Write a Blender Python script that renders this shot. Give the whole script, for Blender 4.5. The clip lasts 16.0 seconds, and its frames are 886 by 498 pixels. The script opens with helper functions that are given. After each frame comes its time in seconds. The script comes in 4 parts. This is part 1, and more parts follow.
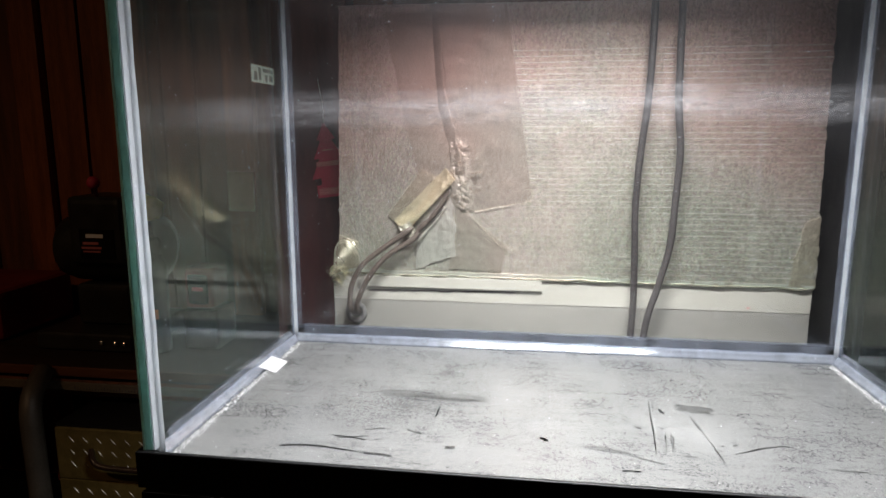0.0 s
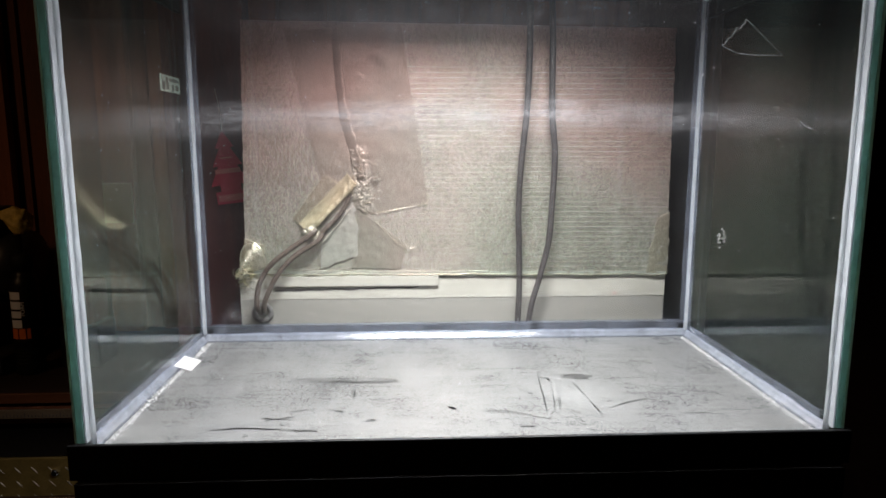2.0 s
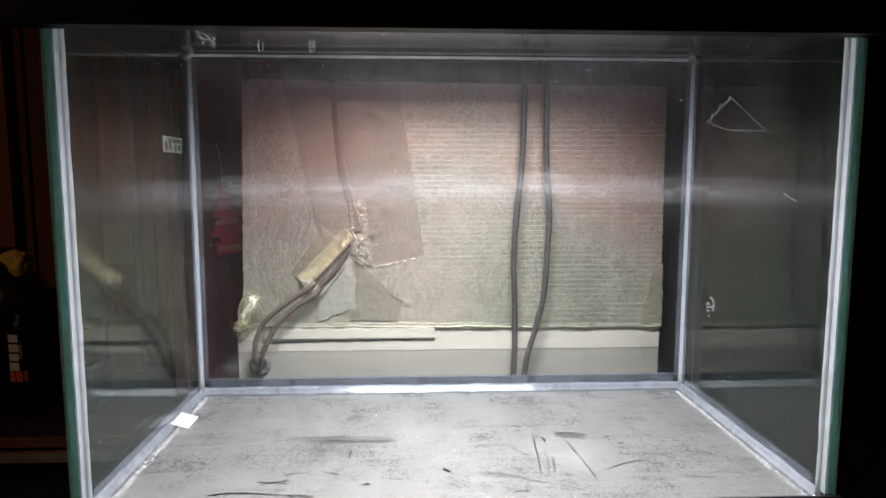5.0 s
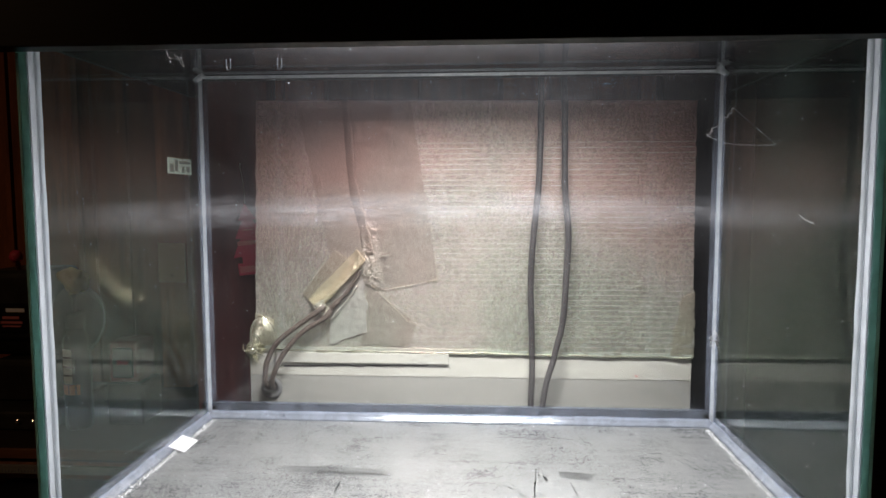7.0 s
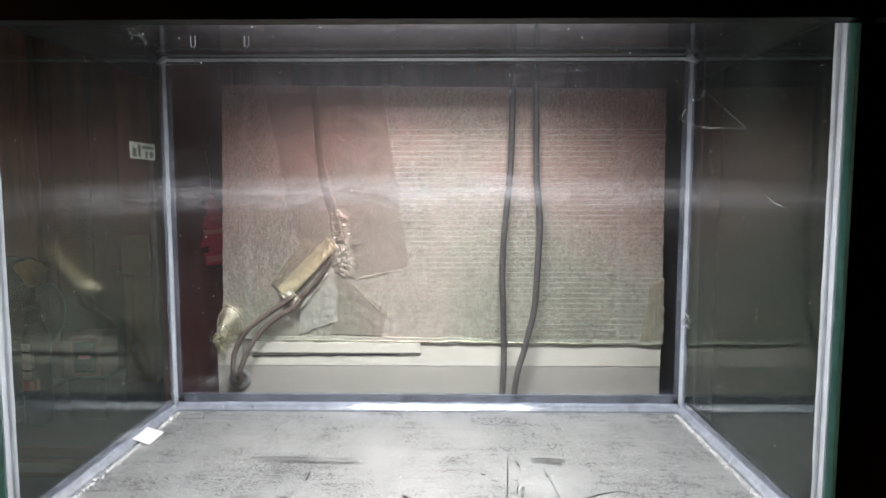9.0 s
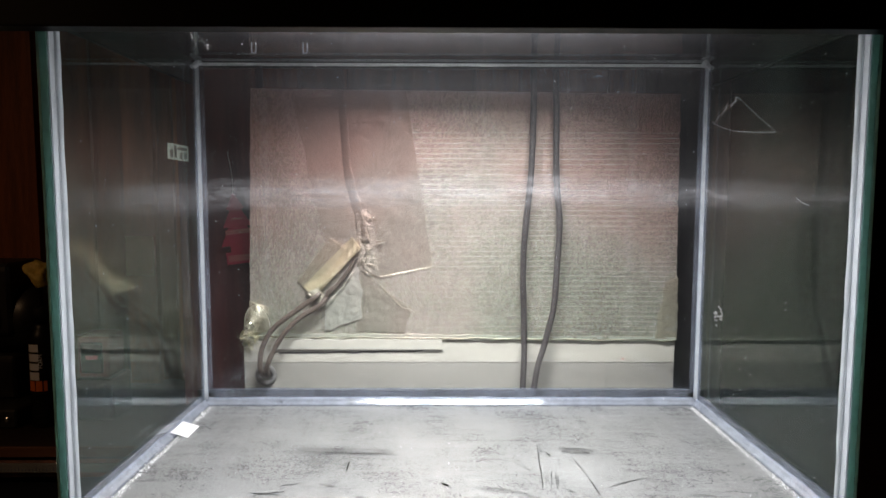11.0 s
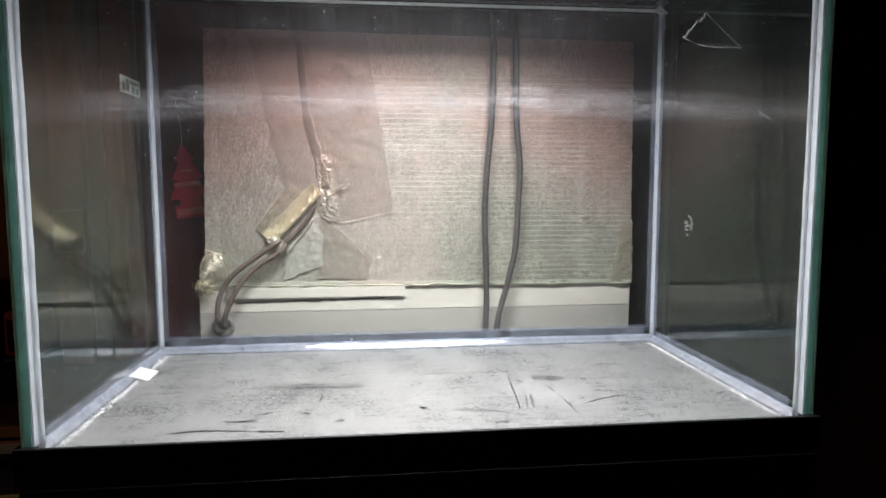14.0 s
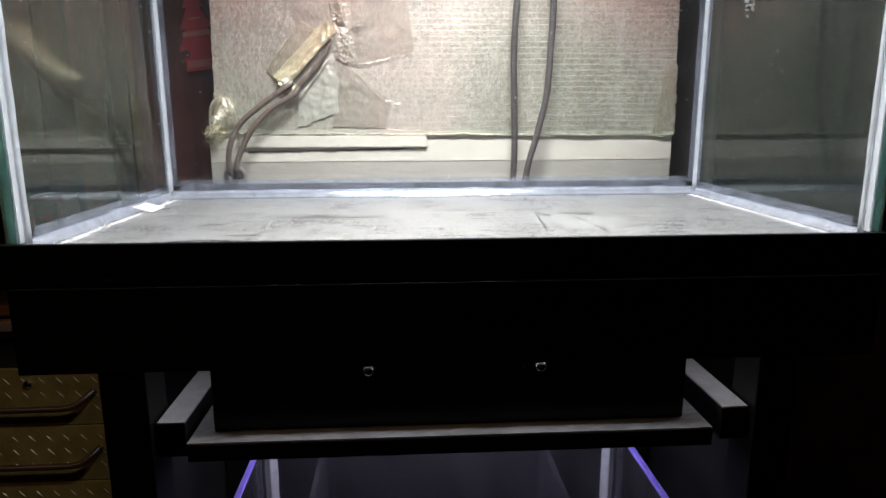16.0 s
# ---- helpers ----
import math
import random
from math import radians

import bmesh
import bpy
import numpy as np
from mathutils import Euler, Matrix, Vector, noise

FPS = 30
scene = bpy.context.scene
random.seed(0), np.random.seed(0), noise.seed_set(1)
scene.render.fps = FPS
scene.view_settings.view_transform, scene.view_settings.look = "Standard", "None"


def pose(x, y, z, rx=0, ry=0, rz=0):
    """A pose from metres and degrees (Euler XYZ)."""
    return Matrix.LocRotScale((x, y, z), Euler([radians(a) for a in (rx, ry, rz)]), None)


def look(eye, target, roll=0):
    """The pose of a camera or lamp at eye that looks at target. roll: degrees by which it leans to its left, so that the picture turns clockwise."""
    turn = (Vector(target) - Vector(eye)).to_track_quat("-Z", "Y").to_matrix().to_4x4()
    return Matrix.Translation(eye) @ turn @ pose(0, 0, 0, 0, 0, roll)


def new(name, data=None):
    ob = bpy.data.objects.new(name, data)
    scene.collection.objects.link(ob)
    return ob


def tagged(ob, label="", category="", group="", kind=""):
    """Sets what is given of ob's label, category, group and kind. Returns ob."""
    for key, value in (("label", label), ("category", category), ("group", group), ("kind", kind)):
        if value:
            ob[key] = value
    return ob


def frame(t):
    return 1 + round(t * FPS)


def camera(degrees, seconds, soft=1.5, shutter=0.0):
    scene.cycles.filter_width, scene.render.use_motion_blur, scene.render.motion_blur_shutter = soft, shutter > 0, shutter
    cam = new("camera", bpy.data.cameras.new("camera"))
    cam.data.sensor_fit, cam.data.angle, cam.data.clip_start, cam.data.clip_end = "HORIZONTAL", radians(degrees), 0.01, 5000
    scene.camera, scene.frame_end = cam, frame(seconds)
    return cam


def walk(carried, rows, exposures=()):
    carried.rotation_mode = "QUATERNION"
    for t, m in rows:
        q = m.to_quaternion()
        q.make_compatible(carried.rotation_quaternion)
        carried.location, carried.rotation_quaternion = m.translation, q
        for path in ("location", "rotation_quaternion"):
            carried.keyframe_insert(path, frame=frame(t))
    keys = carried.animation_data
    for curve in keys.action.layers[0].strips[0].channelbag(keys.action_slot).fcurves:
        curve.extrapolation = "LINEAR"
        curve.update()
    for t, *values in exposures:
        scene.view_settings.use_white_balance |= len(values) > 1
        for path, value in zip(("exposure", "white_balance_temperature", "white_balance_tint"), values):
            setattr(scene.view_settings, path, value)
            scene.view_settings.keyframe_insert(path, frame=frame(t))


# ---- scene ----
cam = camera(68.4, 16.0)
PATH = [
    (0, (-0.03, -0.622, 1.145), (-0.309, 1.328, 0.799), -0.1),
    (0.5, (-0.026, -0.697, 1.141), (-0.168, 1.272, 0.821), -0.0),
    (1, (-0.045, -0.724, 1.141), (0.004, 1.251, 0.83), 0.0),
    (1.5, (-0.059, -0.719, 1.136), (0.028, 1.255, 0.825), 0.1),
    (2, (-0.065, -0.725, 1.139), (0.026, 1.249, 0.826), 0.0),
    (2.5, (-0.079, -0.733, 1.137), (0.016, 1.24, 0.826), 0.1),
    (3, (-0.094, -0.736, 1.144), (-0.003, 1.236, 0.828), 0.0),
    (3.5, (-0.085, -0.746, 1.145), (0.013, 1.227, 0.833), 0.0),
    (4, (-0.089, -0.758, 1.169), (0.002, 1.218, 0.876), -0.1),
    (4.5, (-0.08, -0.765, 1.183), (0.02, 1.214, 0.914), 0.0),
    (4.7, (-0.074, -0.755, 1.187), (0.031, 1.227, 0.937), 0.1),
    (7, (0.047, -0.688, 1.187), (-0.073, 1.301, 1.025), -0.1),
    (7.5, (0.039, -0.694, 1.185), (-0.071, 1.296, 1.025), -0.1),
    (8, (0.032, -0.697, 1.184), (-0.05, 1.294, 1.022), -0.1),
    (8.5, (0.036, -0.692, 1.18), (-0.02, 1.299, 0.992), 0.0),
    (9, (0.044, -0.68, 1.175), (0.016, 1.312, 0.994), -0.0),
    (9.2, (0.052, -0.676, 1.17), (0.035, 1.315, 0.981), 0.0),
    (11.3, (-0.04, -0.727, 1.171), (-0.011, 1.265, 1.003), 0.2),
    (11.5, (-0.049, -0.733, 1.171), (0.017, 1.259, 1.004), 0.1),
    (12, (-0.065, -0.748, 1.17), (0.075, 1.239, 0.995), 0.1),
    (12.5, (-0.082, -0.758, 1.166), (0.114, 1.225, 0.993), -0.0),
    (13, (-0.085, -0.76, 1.14), (0.123, 1.222, 0.971), 0.1),
    (13.5, (-0.079, -0.752, 1.113), (0.136, 1.228, 0.938), 0.0),
    (14, (-0.079, -0.722, 1.079), (0.138, 1.257, 0.888), -0.1),
    (14.5, (-0.066, -0.689, 1.024), (0.149, 1.286, 0.794), -0.2),
    (15, (-0.062, -0.683, 0.996), (0.125, 1.287, 0.705), -0.2),
    (15.5, (-0.065, -0.665, 0.961), (0.081, 1.3, 0.618), -0.1),
    (16, (-0.057, -0.664, 0.926), (0.057, 1.291, 0.52), -0.2),
]
walk(cam, [(t, look(eye, target, roll)) for t, eye, target, roll in PATH], exposures=((0.0, 0.0), (13.0, 0.0), (14.5, 0.03), (15.5, 0.08), (16.0, 0.28)))

# ---------------- world and lamps ----------------
world = bpy.data.worlds.new("dim_room")
scene.world = world
world.use_nodes = True
world.node_tree.nodes["Background"].inputs[0].default_value = (0.5, 0.35, 0.25, 1)
world.node_tree.nodes["Background"].inputs[1].default_value = 0.004


def area(name, place, turn, sx, sy, watts, colour, spread=180):
    data = bpy.data.lights.new(name, "AREA")
    data.shape, data.size, data.size_y, data.energy, data.color = "RECTANGLE", sx, sy, watts, colour
    data.spread = radians(spread)
    ob = new(name, data)
    ob.matrix_world = pose(*place, *turn)
    return ob


TANK_W, FLOOR = 0.4545, 0.790
area("tank_led", (0.010, 0.110, 1.578), (0, 0, 0), 0.50, 0.12, 18.6, (0.95, 0.955, 1.0), 117)
# Shelf lamp is an added fill that brightens the rails and shelf.
area("shelf_fill", (0.0, 0.034, 0.727), (0, 0, 0), 0.62, 0.010, 0.30, (0.93, 0.93, 1.0))
area("sump_led", (0.0, 0.24, 0.545), (0, 0, 0), 0.46, 0.05, 1.8, (0.84, 0.78, 1.0))
area("garage_lamp", (-2.3, -0.7, 2.38), (0, 0, 0), 0.25, 0.25, 8.2, (1.0, 0.60, 0.32))


# ---------------- materials ----------------
def tree(name):
    m = bpy.data.materials.new(name)
    m.use_nodes = True
    nt = m.node_tree
    nt.nodes.clear()
    out = nt.nodes.new("ShaderNodeOutputMaterial")
    return m, nt, out


def node(nt, kind, **values):
    n = nt.nodes.new(kind)
    for key, value in values.items():
        n.inputs[key.replace("_", " ")].default_value = value
    return n


def math_node(nt, op, a, b=None, clamp=False):
    n = nt.nodes.new("ShaderNodeMath")
    n.operation, n.use_clamp = op, clamp
    for i, v in enumerate((a, b)):
        if v is None:
            continue
        if isinstance(v, (int, float)):
            n.inputs[i].default_value = v
        else:
            nt.links.new(v, n.inputs[i])
    return n.outputs[0]


def scaled_place(nt, scale):
    g = nt.nodes.new("ShaderNodeNewGeometry")
    mp = nt.nodes.new("ShaderNodeMapping")
    mp.inputs["Scale"].default_value = scale
    nt.links.new(g.outputs["Position"], mp.inputs["Vector"])
    return mp.outputs[0]


def noise_fac(nt, scale, detail=4.0, stretch=(1, 1, 1), rough=0.6):
    n = node(nt, "ShaderNodeTexNoise", Scale=scale, Detail=detail, Roughness=rough)
    nt.links.new(scaled_place(nt, stretch), n.inputs["Vector"])
    return n.outputs["Fac"]


def ramp(nt, fac, stops):
    r = nt.nodes.new("ShaderNodeValToRGB")
    e = r.color_ramp.elements
    while len(e) < len(stops):
        e.new(0.5)
    for el, (p, c) in zip(e, stops):
        el.position = p
        el.color = (*c, 1) if len(c) == 3 else c
    nt.links.new(fac, r.inputs[0])
    return r.outputs[0]


def grey(v):
    return (v, v, v)


def surface(name, dark, light, rough=0.5, metal=0.0, big=6.0, fine=180.0, stretch=(1, 1, 1), bump=0.15, spread=0.12, spec=0.5, rough_var=0.12):
    m, nt, out = tree(name)
    p = nt.nodes.new("ShaderNodeBsdfPrincipled")
    a = noise_fac(nt, big, 5.0, stretch)
    b = noise_fac(nt, fine, 3.0, stretch)
    f = math_node(nt, "ADD", math_node(nt, "MULTIPLY", a, 0.65), math_node(nt, "MULTIPLY", b, 0.35))
    nt.links.new(ramp(nt, f, [(0.5 - spread, dark), (0.5 + spread, light)]), p.inputs["Base Color"])
    r = math_node(nt, "ADD", math_node(nt, "MULTIPLY", math_node(nt, "SUBTRACT", a, 0.5), 2 * rough_var), rough, True)
    nt.links.new(r, p.inputs["Roughness"])
    p.inputs["Metallic"].default_value = metal
    p.inputs["Specular IOR Level"].default_value = spec
    if bump:
        bn = node(nt, "ShaderNodeBump", Strength=bump, Distance=0.002)
        nt.links.new(f, bn.inputs["Height"])
        nt.links.new(bn.outputs[0], p.inputs["Normal"])
    nt.links.new(p.outputs[0], out.inputs[0])
    return m


def glass(name, haze, haze_scale, band=None, specks=0.0, tint=(0.93, 0.97, 0.95), dirt=(0.72, 0.72, 0.74), mottle=0.0):
    """Clear pane with dust on it; band: height, half width and strength of a dried water line, on the rear pane of its
    top haze.
    """
    m, nt, out = tree(name)
    lw = node(nt, "ShaderNodeLayerWeight", Blend=0.5)
    f5 = math_node(nt, "POWER", lw.outputs["Facing"], 5.0)
    fr = math_node(nt, "ADD", math_node(nt, "MULTIPLY", f5, 1.0), 0.045, True)
    clear = nt.nodes.new("ShaderNodeBsdfTransparent")
    clear.inputs[0].default_value = (*tint, 1)
    gloss = node(nt, "ShaderNodeBsdfGlossy", Roughness=0.02)
    pane = nt.nodes.new("ShaderNodeMixShader")
    nt.links.new(fr, pane.inputs[0])
    nt.links.new(clear.outputs[0], pane.inputs[1])
    nt.links.new(gloss.outputs[0], pane.inputs[2])
    dust_d = nt.nodes.new("ShaderNodeBsdfDiffuse")
    dust_d.inputs[0].default_value = (*dirt, 1)
    dust_t = nt.nodes.new("ShaderNodeBsdfTranslucent")
    dust_t.inputs[0].default_value = (*dirt, 1)
    dust = nt.nodes.new("ShaderNodeMixShader")
    dust.inputs[0].default_value = 0.5
    nt.links.new(dust_d.outputs[0], dust.inputs[1])
    nt.links.new(dust_t.outputs[0], dust.inputs[2])
    film = math_node(nt, "MULTIPLY", math_node(nt, "POWER", noise_fac(nt, haze_scale, 6.0, (1, 1, 0.35)), 2.0), 4.0 * haze)
    if band:
        height, half, strength = band
        g = nt.nodes.new("ShaderNodeNewGeometry")
        sep = nt.nodes.new("ShaderNodeSeparateXYZ")
        nt.links.new(g.outputs["Position"], sep.inputs[0])
        wob = math_node(nt, "MULTIPLY", math_node(nt, "SUBTRACT", noise_fac(nt, 7.0, 6.0, (1, 0, 1.2), 0.75), 0.5), 0.036)
        lift = math_node(nt, "MULTIPLY", math_node(nt, "ABSOLUTE", math_node(nt, "SUBTRACT", sep.outputs[0], 0.06)), 0.022)
        off = math_node(nt, "ABSOLUTE", math_node(nt, "SUBTRACT", math_node(nt, "ADD", math_node(nt, "ADD", sep.outputs[2], wob), lift), height))
        line = math_node(nt, "POWER", math_node(nt, "SUBTRACT", 1.0, math_node(nt, "DIVIDE", off, half), True), 0.8, True)
        wide = math_node(nt, "SUBTRACT", 1.0, math_node(nt, "DIVIDE", off, half * 3.6), True)
        wisps = ramp(nt, noise_fac(nt, 62.0, 9.0, (0.20, 1, 2.0), 0.85), [(0.42, grey(0.0)), (0.56, grey(0.45)), (0.68, grey(1.0))])
        crust = ramp(nt, noise_fac(nt, 260.0, 4.0, (0.7, 1, 1.2), 0.8), [(0.38, grey(0.15)), (0.66, grey(1.0))])
        along = ramp(nt, noise_fac(nt, 6.0, 4.0, (1, 0, 0.3)), [(0.36, grey(0.25)), (0.62, grey(1.0))])
        line = math_node(nt, "MULTIPLY", math_node(nt, "MULTIPLY", line, math_node(nt, "MULTIPLY", wisps, crust)), math_node(nt, "MULTIPLY", along, 7.5 * strength))
        cloud = math_node(nt, "MULTIPLY", noise_fac(nt, 26.0, 6.0, (0.35, 1, 1.2), 0.7), 2.0)
        wide = math_node(nt, "MULTIPLY", math_node(nt, "MULTIPLY", math_node(nt, "POWER", wide, 2.0), cloud), 0.20 * strength)
        film = math_node(nt, "ADD", math_node(nt, "ADD", film, line), wide, True)
    if mottle:
        flecks = ramp(nt, noise_fac(nt, 330.0, 3.0, (1, 1, 1), 0.7), [(0.42, grey(0.25)), (0.60, grey(1.0)), (0.72, grey(2.6))])
        patches = ramp(nt, noise_fac(nt, 42.0, 7.0, (1, 1, 0.8), 0.75), [(0.36, grey(0.10)), (0.66, grey(1.0))])
        film = math_node(nt, "MULTIPLY", film, math_node(nt, "ADD", math_node(nt, "MULTIPLY", math_node(nt, "MULTIPLY", flecks, patches), 2.2 * mottle), 1.0 - mottle), True)
    if specks:
        v = node(nt, "ShaderNodeTexVoronoi", Scale=165.0)
        nt.links.new(scaled_place(nt, (1, 1, 1)), v.inputs["Vector"])
        dot = math_node(nt, "LESS_THAN", v.outputs["Distance"], 0.085)
        sepc = nt.nodes.new("ShaderNodeSeparateColor")
        nt.links.new(v.outputs["Color"], sepc.inputs[0])
        dot = math_node(nt, "MULTIPLY", dot, math_node(nt, "LESS_THAN", sepc.outputs[0], 0.085))
        film = math_node(nt, "ADD", film, math_node(nt, "MULTIPLY", dot, specks), True)
    mix = nt.nodes.new("ShaderNodeMixShader")
    nt.links.new(film, mix.inputs[0])
    nt.links.new(pane.outputs[0], mix.inputs[1])
    nt.links.new(dust.outputs[0], mix.inputs[2])
    nt.links.new(mix.outputs[0], out.inputs[0])
    return m


def lit_through(name, colour, see_through=0.5, gloss_rough=0.2, clear=0.0, shine=0.05):
    """Milky stuff that glows with the light that falls into it: silicone, the edge of thick glass."""
    m, nt, out = tree(name)
    d = nt.nodes.new("ShaderNodeBsdfDiffuse")
    t = nt.nodes.new("ShaderNodeBsdfTranslucent")
    col = ramp(nt, noise_fac(nt, 60.0, 4.0), [(0.3, tuple(c * 0.8 for c in colour)), (0.7, colour)])
    nt.links.new(col, d.inputs[0])
    nt.links.new(col, t.inputs[0])
    a = nt.nodes.new("ShaderNodeMixShader")
    a.inputs[0].default_value = see_through
    nt.links.new(d.outputs[0], a.inputs[1])
    nt.links.new(t.outputs[0], a.inputs[2])
    g = node(nt, "ShaderNodeBsdfGlossy", Roughness=gloss_rough)
    b = nt.nodes.new("ShaderNodeMixShader")
    b.inputs[0].default_value = shine
    nt.links.new(a.outputs[0], b.inputs[1])
    nt.links.new(g.outputs[0], b.inputs[2])
    last = b
    if clear:
        last = nt.nodes.new("ShaderNodeMixShader")
        veil = ramp(nt, noise_fac(nt, 45.0, 5.0, (1, 1, 0.3), 0.75), [(0.35, grey(clear * 0.55)), (0.65, grey(min(1.0, clear * 1.35)))])
        nt.links.new(veil, last.inputs[0])
        nt.links.new(b.outputs[0], last.inputs[1])
        nt.links.new(nt.nodes.new("ShaderNodeBsdfTransparent").outputs[0], last.inputs[2])
    nt.links.new(last.outputs[0], out.inputs[0])
    return m


def foil_material(name, dark, light, threads, rough, metal=0.75):
    """Brushed foil with the room's reflected tint in its colour; threads: strength of the reinforcing yarn that shows
    as fine level lines.
    """
    m, nt, out = tree(name)
    p = nt.nodes.new("ShaderNodeBsdfPrincipled")
    a = noise_fac(nt, 3.2, 4.0)
    b = noise_fac(nt, 420.0, 3.0, (1.0, 1, 0.22), 0.7)
    c = noise_fac(nt, 310.0, 3.0, (1, 1, 0.8), 0.8)
    f = math_node(nt, "ADD", math_node(nt, "MULTIPLY", a, 0.28), math_node(nt, "ADD", math_node(nt, "MULTIPLY", b, 0.28), math_node(nt, "MULTIPLY", c, 0.44)))
    base = ramp(nt, f, [(0.42, dark), (0.58, light)])
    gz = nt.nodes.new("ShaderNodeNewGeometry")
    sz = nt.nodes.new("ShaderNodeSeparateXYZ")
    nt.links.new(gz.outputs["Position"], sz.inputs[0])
    # Painted reflection: colour turns redder higher up and towards the sides.
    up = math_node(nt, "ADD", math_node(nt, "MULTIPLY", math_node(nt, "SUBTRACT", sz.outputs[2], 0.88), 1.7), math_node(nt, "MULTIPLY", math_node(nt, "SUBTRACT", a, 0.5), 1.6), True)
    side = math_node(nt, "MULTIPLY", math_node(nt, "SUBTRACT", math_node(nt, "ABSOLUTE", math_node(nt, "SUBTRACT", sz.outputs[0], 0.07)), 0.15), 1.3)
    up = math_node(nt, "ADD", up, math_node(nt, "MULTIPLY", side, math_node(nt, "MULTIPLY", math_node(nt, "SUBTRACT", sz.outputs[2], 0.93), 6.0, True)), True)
    reflected_tint = ramp(nt, up, [(0.0, (0.95, 1.0, 0.91)), (0.38, (1.0, 0.91, 0.87)), (1.0, (0.95, 0.60, 0.56))])
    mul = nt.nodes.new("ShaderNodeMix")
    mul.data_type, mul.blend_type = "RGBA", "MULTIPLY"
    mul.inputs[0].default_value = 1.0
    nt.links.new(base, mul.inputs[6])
    nt.links.new(reflected_tint, mul.inputs[7])
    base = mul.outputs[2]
    h = math_node(nt, "ADD", math_node(nt, "MULTIPLY", c, 0.6), math_node(nt, "MULTIPLY", noise_fac(nt, 34.0, 3.0, (1, 1, 0.6)), 2.2))
    if threads:
        g = nt.nodes.new("ShaderNodeNewGeometry")
        sep = nt.nodes.new("ShaderNodeSeparateXYZ")
        nt.links.new(g.outputs["Position"], sep.inputs[0])
        phase = math_node(nt, "ADD", math_node(nt, "MULTIPLY", sep.outputs[2], 102.0), math_node(nt, "MULTIPLY", a, 0.8))
        saw = math_node(nt, "ABSOLUTE", math_node(nt, "SUBTRACT", math_node(nt, "FRACT", phase), 0.5))
        yarn = math_node(nt, "SUBTRACT", 1.0, math_node(nt, "MULTIPLY", saw, 9.0), True)
        dashes = ramp(nt, noise_fac(nt, 120.0, 4.0, (1, 1, 2.0), 0.8), [(0.40, grey(0.25)), (0.60, grey(1.0))])
        areas = ramp(nt, noise_fac(nt, 14.0, 5.0, (0.5, 1, 1.0), 0.7), [(0.38, grey(0.15)), (0.58, grey(1.0))])
        patchy = math_node(nt, "MULTIPLY", yarn, math_node(nt, "MULTIPLY", dashes, areas))
        mix = nt.nodes.new("ShaderNodeMix")
        mix.data_type = "RGBA"
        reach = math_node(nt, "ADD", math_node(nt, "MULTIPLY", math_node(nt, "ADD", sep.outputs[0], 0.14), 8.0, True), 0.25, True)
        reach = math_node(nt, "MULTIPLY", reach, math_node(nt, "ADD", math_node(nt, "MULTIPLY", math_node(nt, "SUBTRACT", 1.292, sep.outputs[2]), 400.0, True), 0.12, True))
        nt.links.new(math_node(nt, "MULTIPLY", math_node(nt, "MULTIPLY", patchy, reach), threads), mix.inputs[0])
        nt.links.new(base, mix.inputs[6])
        mix.inputs[7].default_value = (0.95, 0.93, 0.86, 1)
        base = mix.outputs[2]
        # Iridescent sheen painted as fine coloured noise over the base.
        hue = node(nt, "ShaderNodeTexNoise", Scale=230.0, Detail=3.0, Roughness=0.8)
        nt.links.new(scaled_place(nt, (1, 1, 1)), hue.inputs["Vector"])
        sat = node(nt, "ShaderNodeHueSaturation", Saturation=2.2, Value=1.25)
        nt.links.new(hue.outputs["Color"], sat.inputs["Color"])
        sheen = nt.nodes.new("ShaderNodeMix")
        sheen.data_type, sheen.blend_type = "RGBA", "OVERLAY"
        sheen.inputs[0].default_value = 0.10
        nt.links.new(base, sheen.inputs[6])
        nt.links.new(sat.outputs[0], sheen.inputs[7])
        base = sheen.outputs[2]
        h = math_node(nt, "ADD", h, math_node(nt, "MULTIPLY", patchy, 0.12))
    fleck = node(nt, "ShaderNodeTexVoronoi", Scale=210.0)
    nt.links.new(scaled_place(nt, (1, 1, 1)), fleck.inputs["Vector"])
    pick = nt.nodes.new("ShaderNodeSeparateColor")
    nt.links.new(fleck.outputs["Color"], pick.inputs[0])
    dot = math_node(nt, "MULTIPLY", math_node(nt, "LESS_THAN", fleck.outputs["Distance"], 0.13), math_node(nt, "LESS_THAN", pick.outputs[1], 0.10))
    lit = nt.nodes.new("ShaderNodeMix")
    lit.data_type = "RGBA"
    nt.links.new(math_node(nt, "MULTIPLY", dot, 0.8), lit.inputs[0])
    nt.links.new(base, lit.inputs[6])
    lit.inputs[7].default_value = (0.92, 0.90, 0.84, 1)
    base = lit.outputs[2]
    nt.links.new(base, p.inputs["Base Color"])
    p.inputs["Metallic"].default_value = metal
    nt.links.new(math_node(nt, "ADD", math_node(nt, "MULTIPLY", b, 0.12), rough - 0.06), p.inputs["Roughness"])
    bn = node(nt, "ShaderNodeBump", Strength=0.35, Distance=0.0012)
    nt.links.new(h, bn.inputs["Height"])
    nt.links.new(bn.outputs[0], p.inputs["Normal"])
    nt.links.new(p.outputs[0], out.inputs[0])
    return m


